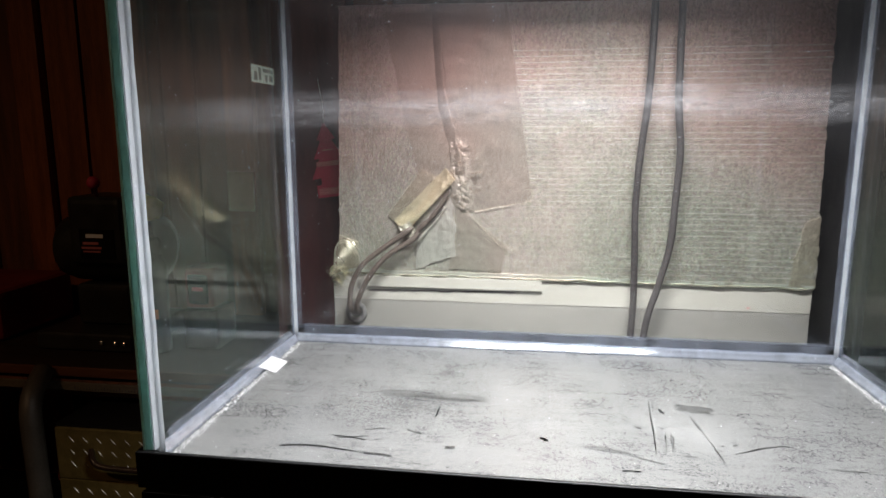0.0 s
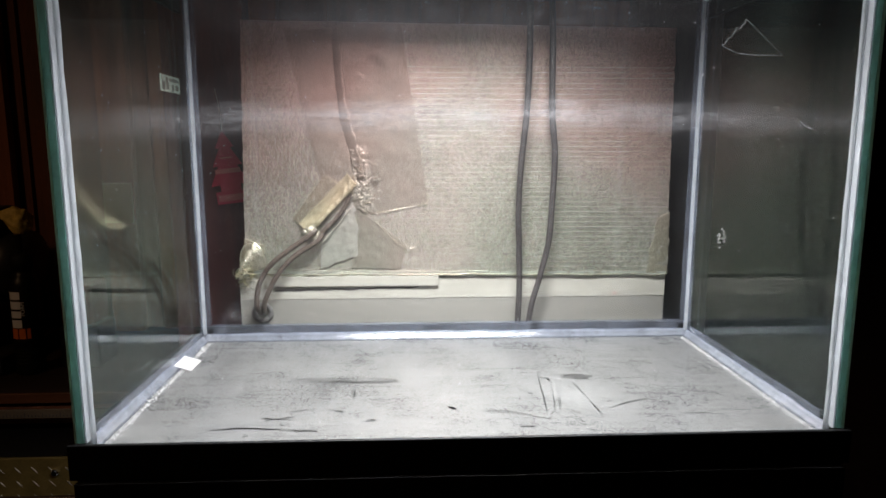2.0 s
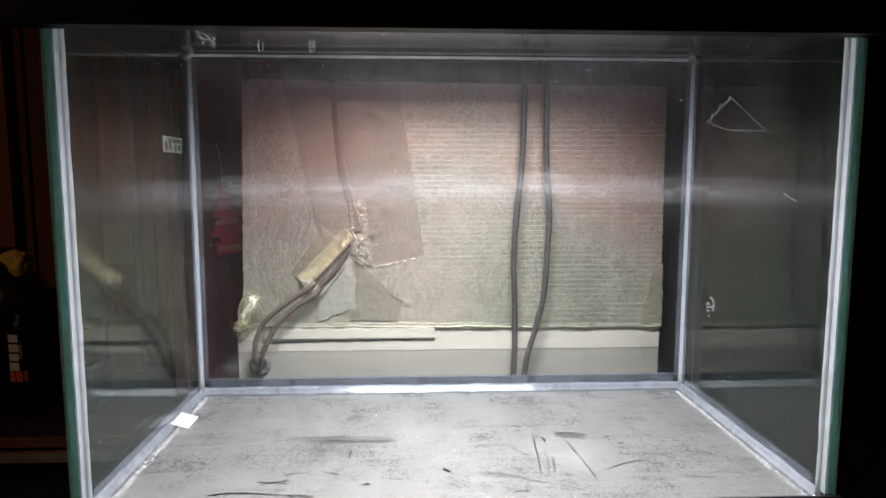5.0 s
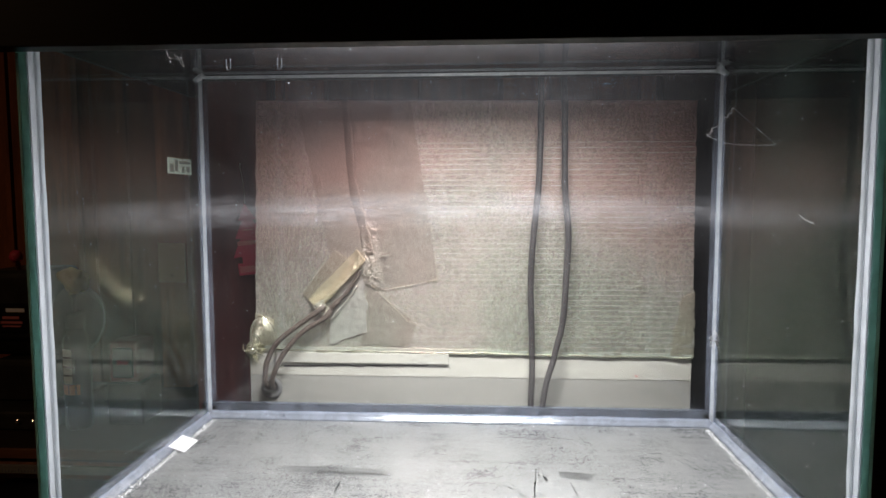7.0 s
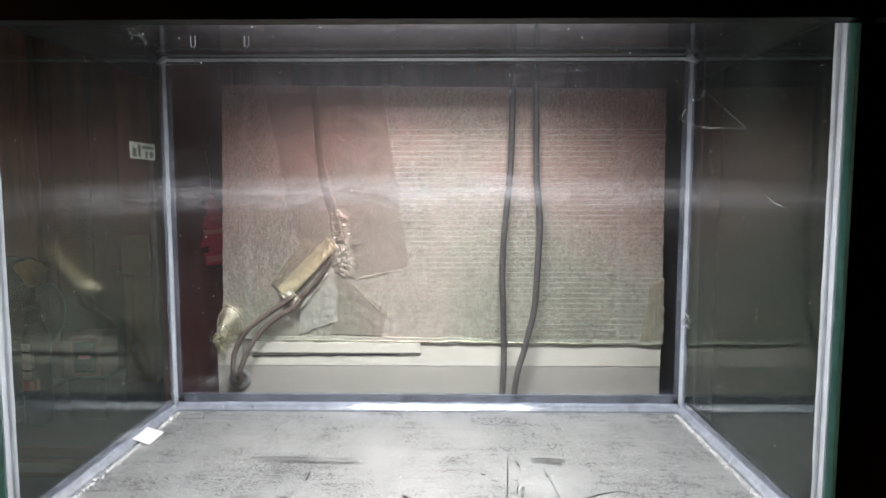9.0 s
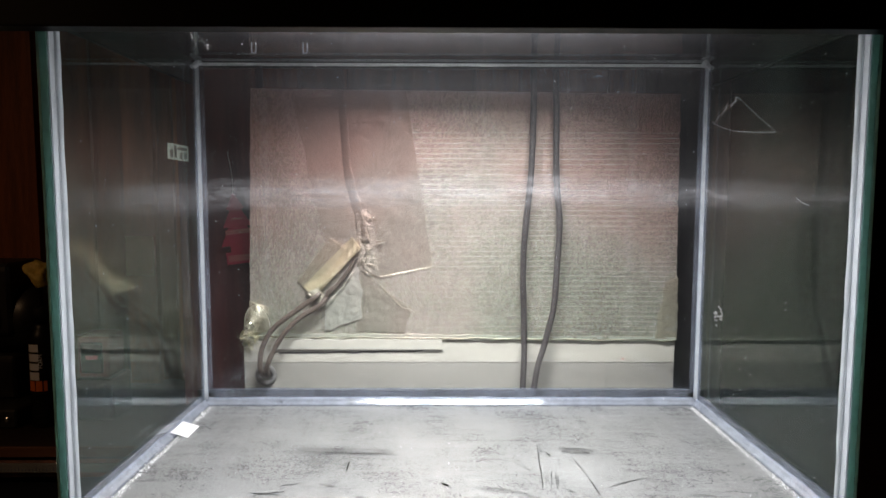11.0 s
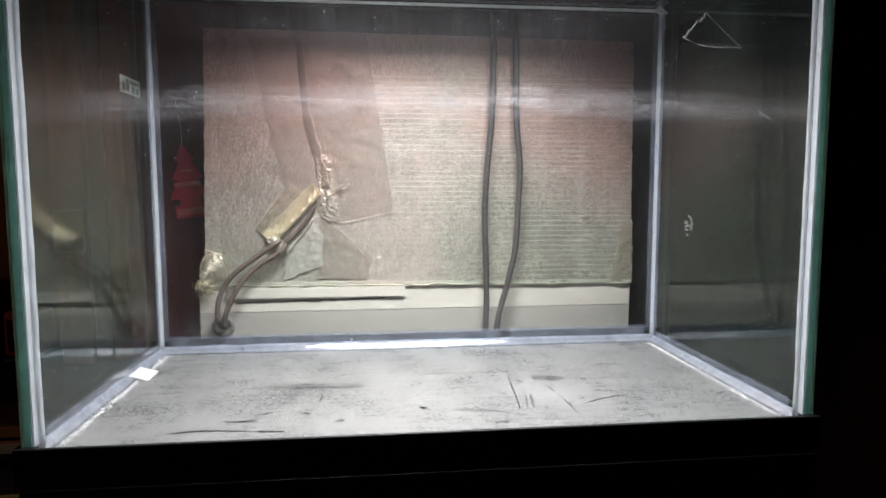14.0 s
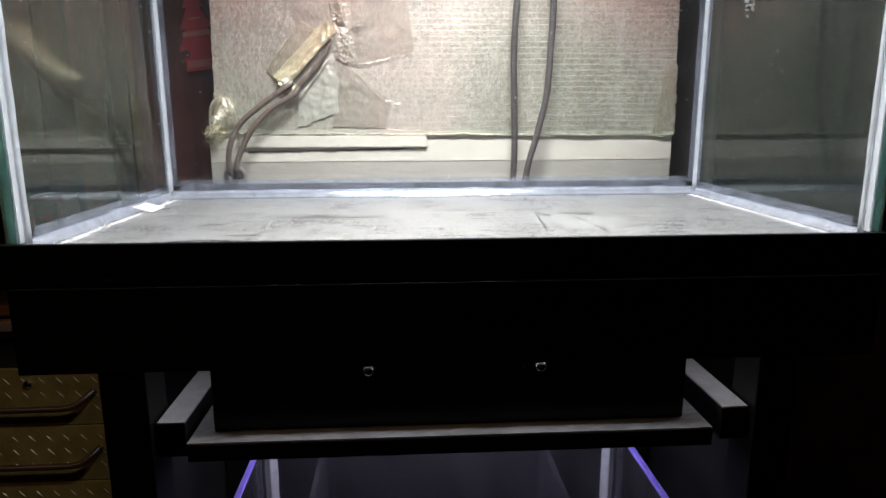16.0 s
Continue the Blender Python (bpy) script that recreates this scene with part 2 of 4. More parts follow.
def bottom_material(name, dark, light):
    """Dark bottom under glass with a film of grainy pale dust, rubbed in long streaks."""
    m, nt, out = tree(name)
    p = nt.nodes.new("ShaderNodeBsdfPrincipled")
    cloud = noise_fac(nt, 9.0, 5.0)
    grain_f = ramp(nt, noise_fac(nt, 340.0, 3.0, (1, 1, 1), 0.85), [(0.32, grey(0.20)), (0.68, grey(0.80))])
    streak = noise_fac(nt, 90.0, 5.0, (0.10, 1, 1), 0.7)
    rub = noise_fac(nt, 60.0, 4.0, (1, 0.2, 1), 0.7)
    f = math_node(nt, "ADD", math_node(nt, "MULTIPLY", cloud, 0.34), math_node(nt, "MULTIPLY", grain_f, 0.36))
    f = math_node(nt, "ADD", f, math_node(nt, "ADD", math_node(nt, "MULTIPLY", streak, 0.20), math_node(nt, "MULTIPLY", rub, 0.10)))
    nt.links.new(ramp(nt, f, [(0.30, dark), (0.63, light)]), p.inputs["Base Color"])
    nt.links.new(math_node(nt, "ADD", math_node(nt, "MULTIPLY", f, 0.35), 0.12), p.inputs["Roughness"])
    p.inputs["Specular IOR Level"].default_value = 0.7
    bn = node(nt, "ShaderNodeBump", Strength=0.25, Distance=0.0006)
    nt.links.new(f, bn.inputs["Height"])
    nt.links.new(bn.outputs[0], p.inputs["Normal"])
    nt.links.new(p.outputs[0], out.inputs[0])
    return m


M_FRONT = glass("front_glass", 0.004, 5.0, (1.174, 0.019, 0.085), 0.9, (0.97, 0.97, 0.96))
M_PANE = glass("side_glass", 0.0135, 4.0, None, 0.07, (0.89, 0.95, 0.91), (0.50, 0.66, 0.58))
# Rear band: dust at the top, strengthened to brighten that zone.
M_REAR = glass("rear_glass", 0.010, 7.0, (1.385, 0.050, 0.095), 0.9, (0.96, 0.96, 0.94), (0.70, 0.68, 0.74), 0.9)
M_LID = glass("lid_glass", 0.009, 60.0, None, 0.9, (0.93, 0.97, 0.95), (0.70, 0.68, 0.76), 0.95)
M_SUMP = glass("sump_glass", 0.02, 9.0, None, 0.4, (0.85, 0.84, 0.95))
# Green edge, its colour raised for the light guided through the glass.
M_EDGE = lit_through("green_glass_edge", (0.60, 0.85, 0.79), 0.8)
M_FILM = glass("silicone_film", 0.11, 30.0, None, 0.3, (0.90, 0.93, 0.97), (0.55, 0.60, 0.72))
M_EDGE_RIM = lit_through("pale_glass_rim", (0.72, 0.92, 0.84), 0.7)
M_SILICONE = lit_through("silicone", (0.82, 0.86, 0.90), 0.55, 0.10, 0.10, 0.18)
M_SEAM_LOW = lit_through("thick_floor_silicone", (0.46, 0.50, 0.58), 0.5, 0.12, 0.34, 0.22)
# Sump edges: the violet glow is painted in, the lamp is paler.
M_PURPLE = lit_through("violet_glow_edge", (0.35, 0.28, 0.85), 0.6)
M_BLACK = surface("black_plastic", grey(0.003), grey(0.007), 0.4, bump=0.05, spec=0.3)
M_WOODBLACK = surface("black_painted_wood", grey(0.003), grey(0.007), 0.5, big=9.0, stretch=(0.2, 1, 1), bump=0.1, spec=0.25)
M_CHARCOAL = surface("charcoal_panel", grey(0.005), grey(0.010), 0.7, spec=0.25)
M_PALETOP = surface("pale_rail_cap", (0.42, 0.42, 0.43), (0.58, 0.57, 0.58), 0.8, big=40.0, fine=500.0, bump=0.3)
M_FLOOR = bottom_material("dusty_grey_bottom", (0.036, 0.037, 0.038), (0.165, 0.167, 0.163))
M_SCUFF = surface("dark_scuff", grey(0.085), grey(0.16), 0.33, big=90.0, fine=700.0, spec=0.8, spread=0.2)
M_SCUFF_SOFT = surface("soft_grey_scuff", grey(0.12), grey(0.21), 0.31, spec=0.9, big=90.0, fine=900.0, spread=0.2)
M_GRAIN = surface("white_grain", grey(0.6), grey(0.85), 0.7, bump=0)
M_LABEL = surface("white_paper", grey(0.80), grey(0.86), 0.6, bump=0)
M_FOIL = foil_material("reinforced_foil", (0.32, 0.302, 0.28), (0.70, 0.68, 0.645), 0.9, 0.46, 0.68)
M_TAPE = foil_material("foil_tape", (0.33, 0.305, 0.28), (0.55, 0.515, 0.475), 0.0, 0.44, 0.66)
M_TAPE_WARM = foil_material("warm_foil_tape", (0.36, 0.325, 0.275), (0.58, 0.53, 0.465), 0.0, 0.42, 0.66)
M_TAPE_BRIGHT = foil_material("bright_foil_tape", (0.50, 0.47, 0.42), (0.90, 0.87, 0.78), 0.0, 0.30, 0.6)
M_TAPE_PALE = foil_material("pale_foil_tape", (0.54, 0.54, 0.53), (0.86, 0.855, 0.83), 0.0, 0.38, 0.7)
M_KNOT = foil_material("crumpled_bright_foil", (0.34, 0.325, 0.30), (0.62, 0.595, 0.56), 0.0, 0.48, 0.70)
# Foil whose warm highlight is mixed into the base colour as gold.
M_SLEEVE = foil_material("gold_highlight_foil", (0.44, 0.40, 0.30), (0.82, 0.75, 0.58), 0.0, 0.46, 0.66)
M_GROMMET = surface("grey_rubber", grey(0.10), grey(0.20), 0.5, bump=0.1)
M_POST_GREY = surface("weathered_grey_wood", (0.045, 0.040, 0.035), (0.085, 0.076, 0.066), 0.6, big=5.0, fine=60.0, stretch=(6, 6, 0.5), bump=0.25)
M_POST = surface("maroon_stained_wood", (0.075, 0.024, 0.025), (0.135, 0.042, 0.042), 0.55, big=5.0, fine=60.0, stretch=(6, 6, 0.5), bump=0.25)
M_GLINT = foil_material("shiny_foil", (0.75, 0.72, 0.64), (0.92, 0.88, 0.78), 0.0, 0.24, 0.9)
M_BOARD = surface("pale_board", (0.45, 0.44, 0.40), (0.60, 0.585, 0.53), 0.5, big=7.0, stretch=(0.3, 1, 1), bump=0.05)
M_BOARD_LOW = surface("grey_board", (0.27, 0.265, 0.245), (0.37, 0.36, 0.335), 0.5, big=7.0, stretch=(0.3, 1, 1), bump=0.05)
M_CABLE = surface("grey_black_cable", (0.040, 0.036, 0.038), (0.075, 0.068, 0.070), 0.5, bump=0.05)
M_CABLE_BROWN = surface("brown_grey_cable", (0.075, 0.058, 0.05), (0.135, 0.108, 0.092), 0.45, bump=0.05)
M_RED_DARK = surface("dull_red_plastic", (0.16, 0.010, 0.012), (0.26, 0.018, 0.018), 0.5, bump=0)
M_PIPE = surface("dirty_plastic", (0.05, 0.042, 0.032), (0.09, 0.075, 0.055), 0.5)
M_RED = surface("red_card", (0.46, 0.035, 0.075), (0.60, 0.055, 0.105), 0.6, bump=0)
M_RED_PALE = surface("faded_red_print", (0.52, 0.13, 0.14), (0.62, 0.20, 0.18), 0.6, bump=0)
M_PLANK = surface("stained_plank", (0.16, 0.045, 0.016), (0.34, 0.10, 0.035), 0.6, big=5.0, fine=60.0, stretch=(6, 6, 0.5), bump=0.3)
M_PLANK_DARK = surface("dark_wall_board", (0.09, 0.032, 0.015), (0.20, 0.066, 0.031), 0.7, big=5.0, fine=60.0, stretch=(6, 6, 0.5), bump=0.3)
# Wall colour sunk near black so the tank's spill light hardly shows.
M_EASTWALL = surface("darkened_brown_wall", (0.0018, 0.0009, 0.0006), (0.0036, 0.0018, 0.0012), 0.8, bump=0.2, spec=0.0)
# Bench front edge: warm lamplight painted in as orange wood.
M_BENCH = surface("orange_lit_wood", (0.08, 0.026, 0.008), (0.14, 0.048, 0.016), 0.55, big=6.0, fine=70.0, stretch=(0.4, 4, 4), bump=0.2)
M_BENCH_TOP = surface("dark_bench_wood", (0.012, 0.006, 0.003), (0.028, 0.012, 0.006), 0.6, big=6.0, fine=70.0, stretch=(0.4, 4, 4), bump=0.2)
M_TREAD = surface("tread_plate", (0.17, 0.122, 0.036), (0.27, 0.195, 0.062), 0.42, 0.45, big=14.0, bump=0.08)
M_TREAD_BAR = surface("polished_tread", (0.55, 0.49, 0.37), (0.72, 0.64, 0.50), 0.30, 0.8, bump=0)
M_BROWN = surface("brown_handle", (0.018, 0.009, 0.006), (0.035, 0.017, 0.010), 0.35, bump=0.05)
# Worn shelf top; its grey also holds the light that falls on it.
M_SHELF = surface("worn_lit_grey", grey(0.16), grey(0.36), 0.6, big=30.0, stretch=(0.3, 1, 1))
M_KNOB = surface("brushed_steel", grey(0.45), grey(0.60), 0.25, 1.0, bump=0)
M_CHROME = surface("chrome", grey(0.75), grey(0.88), 0.12, 1.0, bump=0)
M_DARKMETAL = surface("dark_machine_paint", grey(0.012), grey(0.03), 0.4, big=9.0, bump=0.08)
M_GOLD = surface("yellow_foam", (0.55, 0.36, 0.06), (0.80, 0.58, 0.14), 0.6, big=60.0, bump=0.5)
M_ORANGE = surface("orange_print", (0.70, 0.14, 0.02), (0.80, 0.20, 0.03), 0.5, bump=0)
M_PRINT = surface("pale_print", grey(0.75), grey(0.88), 0.5, bump=0)
M_TAN = surface("tan_plate", (0.34, 0.25, 0.13), (0.44, 0.33, 0.18), 0.5, bump=0)
M_RULE = surface("dull_beige_rule", (0.10, 0.080, 0.055), (0.17, 0.135, 0.09), 0.5, bump=0)
# Concrete taken almost to black: the floor's gloom lies in its colour.
M_CONCRETE = surface("darkened_concrete", grey(0.005), grey(0.010), 0.9, big=3.0, fine=90.0, bump=0.3, spec=0.0)
M_PLASTER = surface("dark_ceiling_board", (0.06, 0.05, 0.04), (0.10, 0.08, 0.07), 0.9)
M_GLASSDROP = lit_through("water_mark", (0.40, 0.40, 0.42), 0.5)


# ---------------- mesh helpers ----------------
def thing(name, label, category, group="", kind="", at=(0, 0, 0)):
    ob = new(name)
    ob.location = at
    ob.empty_display_size = 0.02
    return tagged(ob, label, category, group, kind)


def finish(bm, name, material, smooth=False):
    bmesh.ops.recalc_face_normals(bm, faces=bm.faces)
    me = bpy.data.meshes.new(name)
    bm.to_mesh(me)
    bm.free()
    me.materials.append(material)
    if smooth:
        for p in me.polygons:
            p.use_smooth = True
    return me


def part(name, bm, material, parent=None, label="", smooth=False):
    ob = new(name, finish(bm, name, material, smooth))
    if parent is not None:
        base = parent
        shift = Vector((0, 0, 0))
        while base is not None:
            shift += base.location
            base = base.parent
        ob.parent = parent
        for v in ob.data.vertices:
            v.co -= shift
    if label:
        ob["label"] = label
    return ob


def solid(name, bm, material, label, category, group="", kind="", smooth=False):
    return tagged(part(name, bm, material, None, "", smooth), label, category, group, kind)


def box(x0, x1, y0, y1, z0, z1, bevel=0.0, bm=None, segments=2):
    own = bmesh.new()
    bmesh.ops.create_cube(own, size=1)
    for v in own.verts:
        v.co = Vector(((x0 + x1) / 2 + v.co.x * (x1 - x0), (y0 + y1) / 2 + v.co.y * (y1 - y0), (z0 + z1) / 2 + v.co.z * (z1 - z0)))
    if bevel:
        bmesh.ops.bevel(own, geom=own.edges[:], offset=bevel, segments=segments, affect="EDGES", profile=0.6)
    return join(bm, own)


def join(bm, own):
    if bm is None:
        return own
    me = bpy.data.meshes.new("tmp")
    own.to_mesh(me)
    own.free()
    bm.from_mesh(me)
    bpy.data.meshes.remove(me)
    return bm


def sweep(path, radius, ring=10, bm=None, flat=1.0, smooth_steps=6, wobble=0.0):
    """A tube along a smooth curve through the points of path; flat squeezes it in y."""
    pts = [Vector(p) for p in path]
    fine = []
    for i in range(len(pts) - 1):
        p0, p1, p2, p3 = pts[max(i - 1, 0)], pts[i], pts[i + 1], pts[min(i + 2, len(pts) - 1)]
        for k in range(smooth_steps):
            t = k / smooth_steps
            fine.append(0.5 * ((2 * p1) + (p2 - p0) * t + (2 * p0 - 5 * p1 + 4 * p2 - p3) * t * t + (3 * p1 - p0 - 3 * p2 + p3) * t ** 3))
    fine.append(pts[-1])
    own = bmesh.new()
    rings = []
    side = Vector((0.3, 1, 0.1)).normalized()
    for i, p in enumerate(fine):
        d = (fine[min(i + 1, len(fine) - 1)] - fine[max(i - 1, 0)]).normalized()
        u = (side - d * side.dot(d)).normalized()
        side = u
        w = d.cross(u)
        r = radius(i / (len(fine) - 1)) if callable(radius) else radius
        r *= 1 + wobble * noise.noise(p * 60)
        rings.append([own.verts.new(p + u * math.cos(a) * r * flat + w * math.sin(a) * r) for a in (2 * math.pi * k / ring for k in range(ring))])
    for a, b in zip(rings, rings[1:]):
        for k in range(ring):
            own.faces.new((a[k], a[(k + 1) % ring], b[(k + 1) % ring], b[k]))
    own.faces.new(rings[0])
    own.faces.new(rings[-1])
    return join(bm, own)


def lathe(profile, steps=24, at=(0, 0, 0), bm=None, turn=None):
    own = bmesh.new()
    rings = []
    for r, z in profile:
        rings.append([own.verts.new((math.cos(a) * r, math.sin(a) * r, z)) for a in (2 * math.pi * k / steps for k in range(steps))])
    for a, b in zip(rings, rings[1:]):
        for k in range(steps):
            own.faces.new((a[k], a[(k + 1) % steps], b[(k + 1) % steps], b[k]))
    own.faces.new(rings[0])
    own.faces.new(rings[-1])
    m = Matrix.Translation(at) @ (turn or Matrix.Identity(4))
    bmesh.ops.transform(own, matrix=m, verts=own.verts)
    return join(bm, own)


def bead(p0, p1, out_a, out_b, leg, bm=None, steps=24):
    """A concave bead of silicone in the corner along p0-p1, its legs along out_a and out_b."""
    own = bmesh.new()
    p0, p1, out_a, out_b = (Vector(v) for v in (p0, p1, out_a, out_b))
    rings = []
    for i in range(steps + 1):
        p = p0.lerp(p1, i / steps)
        s = leg * (1 + 0.13 * noise.noise(p * 25 + out_a * 3))
        c = [p, p + out_a * s, p + out_a * s * 0.55 + out_b * s * 0.20, p + out_a * s * 0.20 + out_b * s * 0.55, p + out_b * s]
        rings.append([own.verts.new(v) for v in c])
    for a, b in zip(rings, rings[1:]):
        for k in range(5):
            own.faces.new((a[k], a[(k + 1) % 5], b[(k + 1) % 5], b[k]))
    own.faces.new(rings[0])
    own.faces.new(rings[-1])
    return join(bm, own)


def sheet(corners, nx, nz, y, thick, rough_amp, scale, ragged=(0, 0, 0, 0), bm=None, seed=0.0, bulge=None):
    """A crinkled sheet in the x-z plane: corners top-left, top-right, bottom-right, bottom-left as (x, z); ragged edges top, right, bottom, left."""
    own = bmesh.new()
    tl, tr, br, bl = (Vector((c[0], 0, c[1])) for c in corners)
    rt, rr, rb, rl = ragged
    front, back = {}, {}
    for j in range(nz + 1):
        for i in range(nx + 1):
            u, v = i / nx, j / nz
            p = tl.lerp(tr, u).lerp(bl.lerp(br, u), v)
            q = p * scale + Vector((seed, 0, 0))
            edge = Vector((0, 0, 0))
            n1, n2 = noise.noise(p * 55 + Vector((seed, 3, 0))), noise.noise(p * 140 + Vector((0, 7, seed)))
            wob = 0.6 * n1 + 0.4 * n2
            if j == 0: edge.z += rt * wob
            if j == nz: edge.z += rb * wob
            if i == 0: edge.x += rl * wob
            if i == nx: edge.x += rr * wob
            d = rough_amp * (noise.noise(q) + 0.5 * noise.noise(q * 2.7) + 0.25 * abs(noise.noise(q * 7.0)))
            if nx > 20 and nz > 10:
                d *= min(1.0, 8 * min(u, 1 - u, v, 1 - v))
            p = p + edge
            rise = bulge(p.x, p.z) if bulge else 0.0
            front[i, j] = own.verts.new((p.x, y - abs(d) - rise, p.z))
            back[i, j] = own.verts.new((p.x, y + thick, p.z))
    for j in range(nz):
        for i in range(nx):
            own.faces.new((front[i, j], front[i + 1, j], front[i + 1, j + 1], front[i, j + 1]))
    rim = [(i, 0) for i in range(nx)] + [(nx, j) for j in range(nz)] + [(i, nz) for i in range(nx, 0, -1)] + [(0, j) for j in range(nz, 0, -1)]
    for a, b in zip(rim, rim[1:] + rim[:1]):
        own.faces.new((front[a], front[b], back[b], back[a]))
    own.faces.new([back[a] for a in rim])
    return join(bm, own)


def ridge(path, height, width, crease=0.0):
    """Height over a sheet that covers something long lying along path, as (x, z) points."""
    pts = [Vector((x, 0, z)) for x, z in path]

    def rise(x, z):
        p, best = Vector((x, 0, z)), 1e9
        for a, b in zip(pts, pts[1:]):
            d = b - a
            t = max(0.0, min(1.0, (p - a).dot(d) / d.length_squared))
            best = min(best, (p - a - d * t).length)
        h = height * math.exp(-(best / width) ** 2)
        return h * (1 + crease * (noise.noise(p * 130) + 0.6 * noise.noise(p * 320)))
    return rise


def ribbon(points, width, z, bm=None, jitter=0.25):
    """A thin flat mark on the tank's floor along points (x, y)."""
    own = bmesh.new()
    pairs = []
    n = len(points)
    for i, (x, y) in enumerate(points):
        a, b = Vector(points[max(i - 1, 0)]), Vector(points[min(i + 1, n - 1)])
        d = (b - a).normalized()
        w = width * (0.35 if i in (0, n - 1) else 1) * (1 + jitter * random.uniform(-1, 1)) / 2
        pairs.append((own.verts.new((x - d.y * w, y + d.x * w, z)), own.verts.new((x + d.y * w, y - d.x * w, z))))
    for (a, b), (c, d) in zip(pairs, pairs[1:]):
        own.faces.new((a, b, d, c))
    bmesh.ops.solidify(own, geom=own.faces[:], thickness=0.0003)
    return join(bm, own)


def bars(rows, y, parent, material, name="print_bar", depth=0.0008):
    """Unreadable print: plain bars, as (x0, x1, z0, z1) on a front at y."""
    for x0, x1, z0, z1 in rows:
        part(name, box(x0, x1, y - depth, y, z0, z1), material, parent)


# ---------------- the room ----------------
GROUND, NORTH = -0.50, 2.08
solid("floor", box(-4.3, 0.95, -3.0, NORTH, GROUND - 0.08, GROUND), M_CONCRETE, "concrete garage floor, colour darkened as if unlit", "floor", kind="structure")
solid("ceiling", box(-4.3, 0.95, -3.0, NORTH, 2.5, 2.6), M_PLASTER, "dark garage ceiling of plain board", "ceiling", kind="structure")
solid("wall_west", box(-4.4, -4.3, -3.0, NORTH, GROUND, 2.5), M_PLANK_DARK, "dark wooden garage side wall", "wall", kind="structure")
solid("wall_east", box(0.95, 1.05, -3.0, NORTH, GROUND, 2.5), M_EASTWALL, "brown garage side wall, colour darkened as if unlit", "wall", kind="structure")
solid("wall_south", box(-4.4, 1.05, -3.1, -3.0, GROUND, 2.5), M_PLANK_DARK, "dark wooden garage wall", "wall", kind="structure")
wall_n = solid("wall_north", box(-4.4, 1.05, NORTH, NORTH + 0.10, GROUND, 2.5), M_PLANK_DARK, "dark wall of reddish stained wooden boards and studs", "wall", kind="structure")

# ---------------- the tank ----------------
tank = thing("aquarium", "empty glass aquarium with dusty panes, green glass edges and black rims", "aquarium")
G = 0.010
IN = TANK_W - G
BACK = 0.436
TOP = 1.395
fp = part("front_pane", box(-IN + 0.0022, IN - 0.0022, 0.0, 0.010, 0.772, TOP), M_FRONT, tank, "clear front pane with a dried water line")
for s in (-1, 1):
    x0, x1 = sorted((s * IN, s * TANK_W))
    sp = part("side_pane", box(x0, x1, 0.0030, BACK - 0.002, 0.772, TOP), M_PANE, tank, "hazy glass side pane")
    sp.visible_shadow = False
    part("glass_edge", box(x0 + 0.001, x1 - 0.002 * (s > 0) - 0.001 * (s < 0), 0.0003, 0.0027, 0.800, TOP), M_EDGE, sp, "green polished glass edge")
    xr = sorted((s * (TANK_W - 0.0012), s * (TANK_W + 0.0012)))
    part("glass_rim", box(xr[0], xr[1], -0.0006, 0.0014, 0.800, TOP), M_EDGE_RIM, sp, "pale bevelled glass rim")
fp.visible_shadow = False
rp = part("rear_pane", box(-TANK_W, TANK_W, BACK, BACK + 0.011, 0.772, TOP), M_REAR, tank, "speckled glass rear pane")
rp.visible_shadow = False
bottom = part("bottom_pane", box(-IN + 0.001, IN - 0.001, 0.0105, BACK - 0.001, 0.774, FLOOR, 0.0), M_FLOOR, tank, "scratched grey bottom with white dust")
for name, x, y, a, b, leg in (("silicone_seam", -IN, 0.0105, (1, 0, 0), (0, 1, 0), 0.0085), ("silicone_seam", IN, 0.0105, (-1, 0, 0), (0, 1, 0), 0.0085),
                              ("silicone_seam", -IN, BACK, (1, 0, 0), (0, -1, 0), 0.0055), ("silicone_seam", IN, BACK, (-1, 0, 0), (0, -1, 0), 0.0055)):
    part(name, bead((x, y, FLOOR), (x, y, TOP - 0.005), a, b, leg), M_SILICONE, tank, "whitish silicone corner seam", True)
for s in (-1, 1):
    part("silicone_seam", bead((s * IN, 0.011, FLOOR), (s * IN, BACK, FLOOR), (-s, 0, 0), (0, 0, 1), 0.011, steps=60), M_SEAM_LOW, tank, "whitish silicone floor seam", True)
for s in (-1, 1):
    xa = sorted((s * (IN - 0.0002), s * (IN - 0.0020)))
    part("silicone_joint", box(xa[0], xa[1], 0.0008, 0.0104, 0.800, TOP), M_SILICONE, tank, "whitish silicone in the front corner joint")
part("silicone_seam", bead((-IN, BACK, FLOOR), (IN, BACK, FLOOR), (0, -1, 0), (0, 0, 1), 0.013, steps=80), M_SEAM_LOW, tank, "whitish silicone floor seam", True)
part("silicone_seam", bead((-IN, BACK, TOP - 0.001), (IN, BACK, TOP - 0.001), (0, -1, 0), (0, 0, -1), 0.0045, steps=80), M_SILICONE, tank, "thin silicone top seam", True)
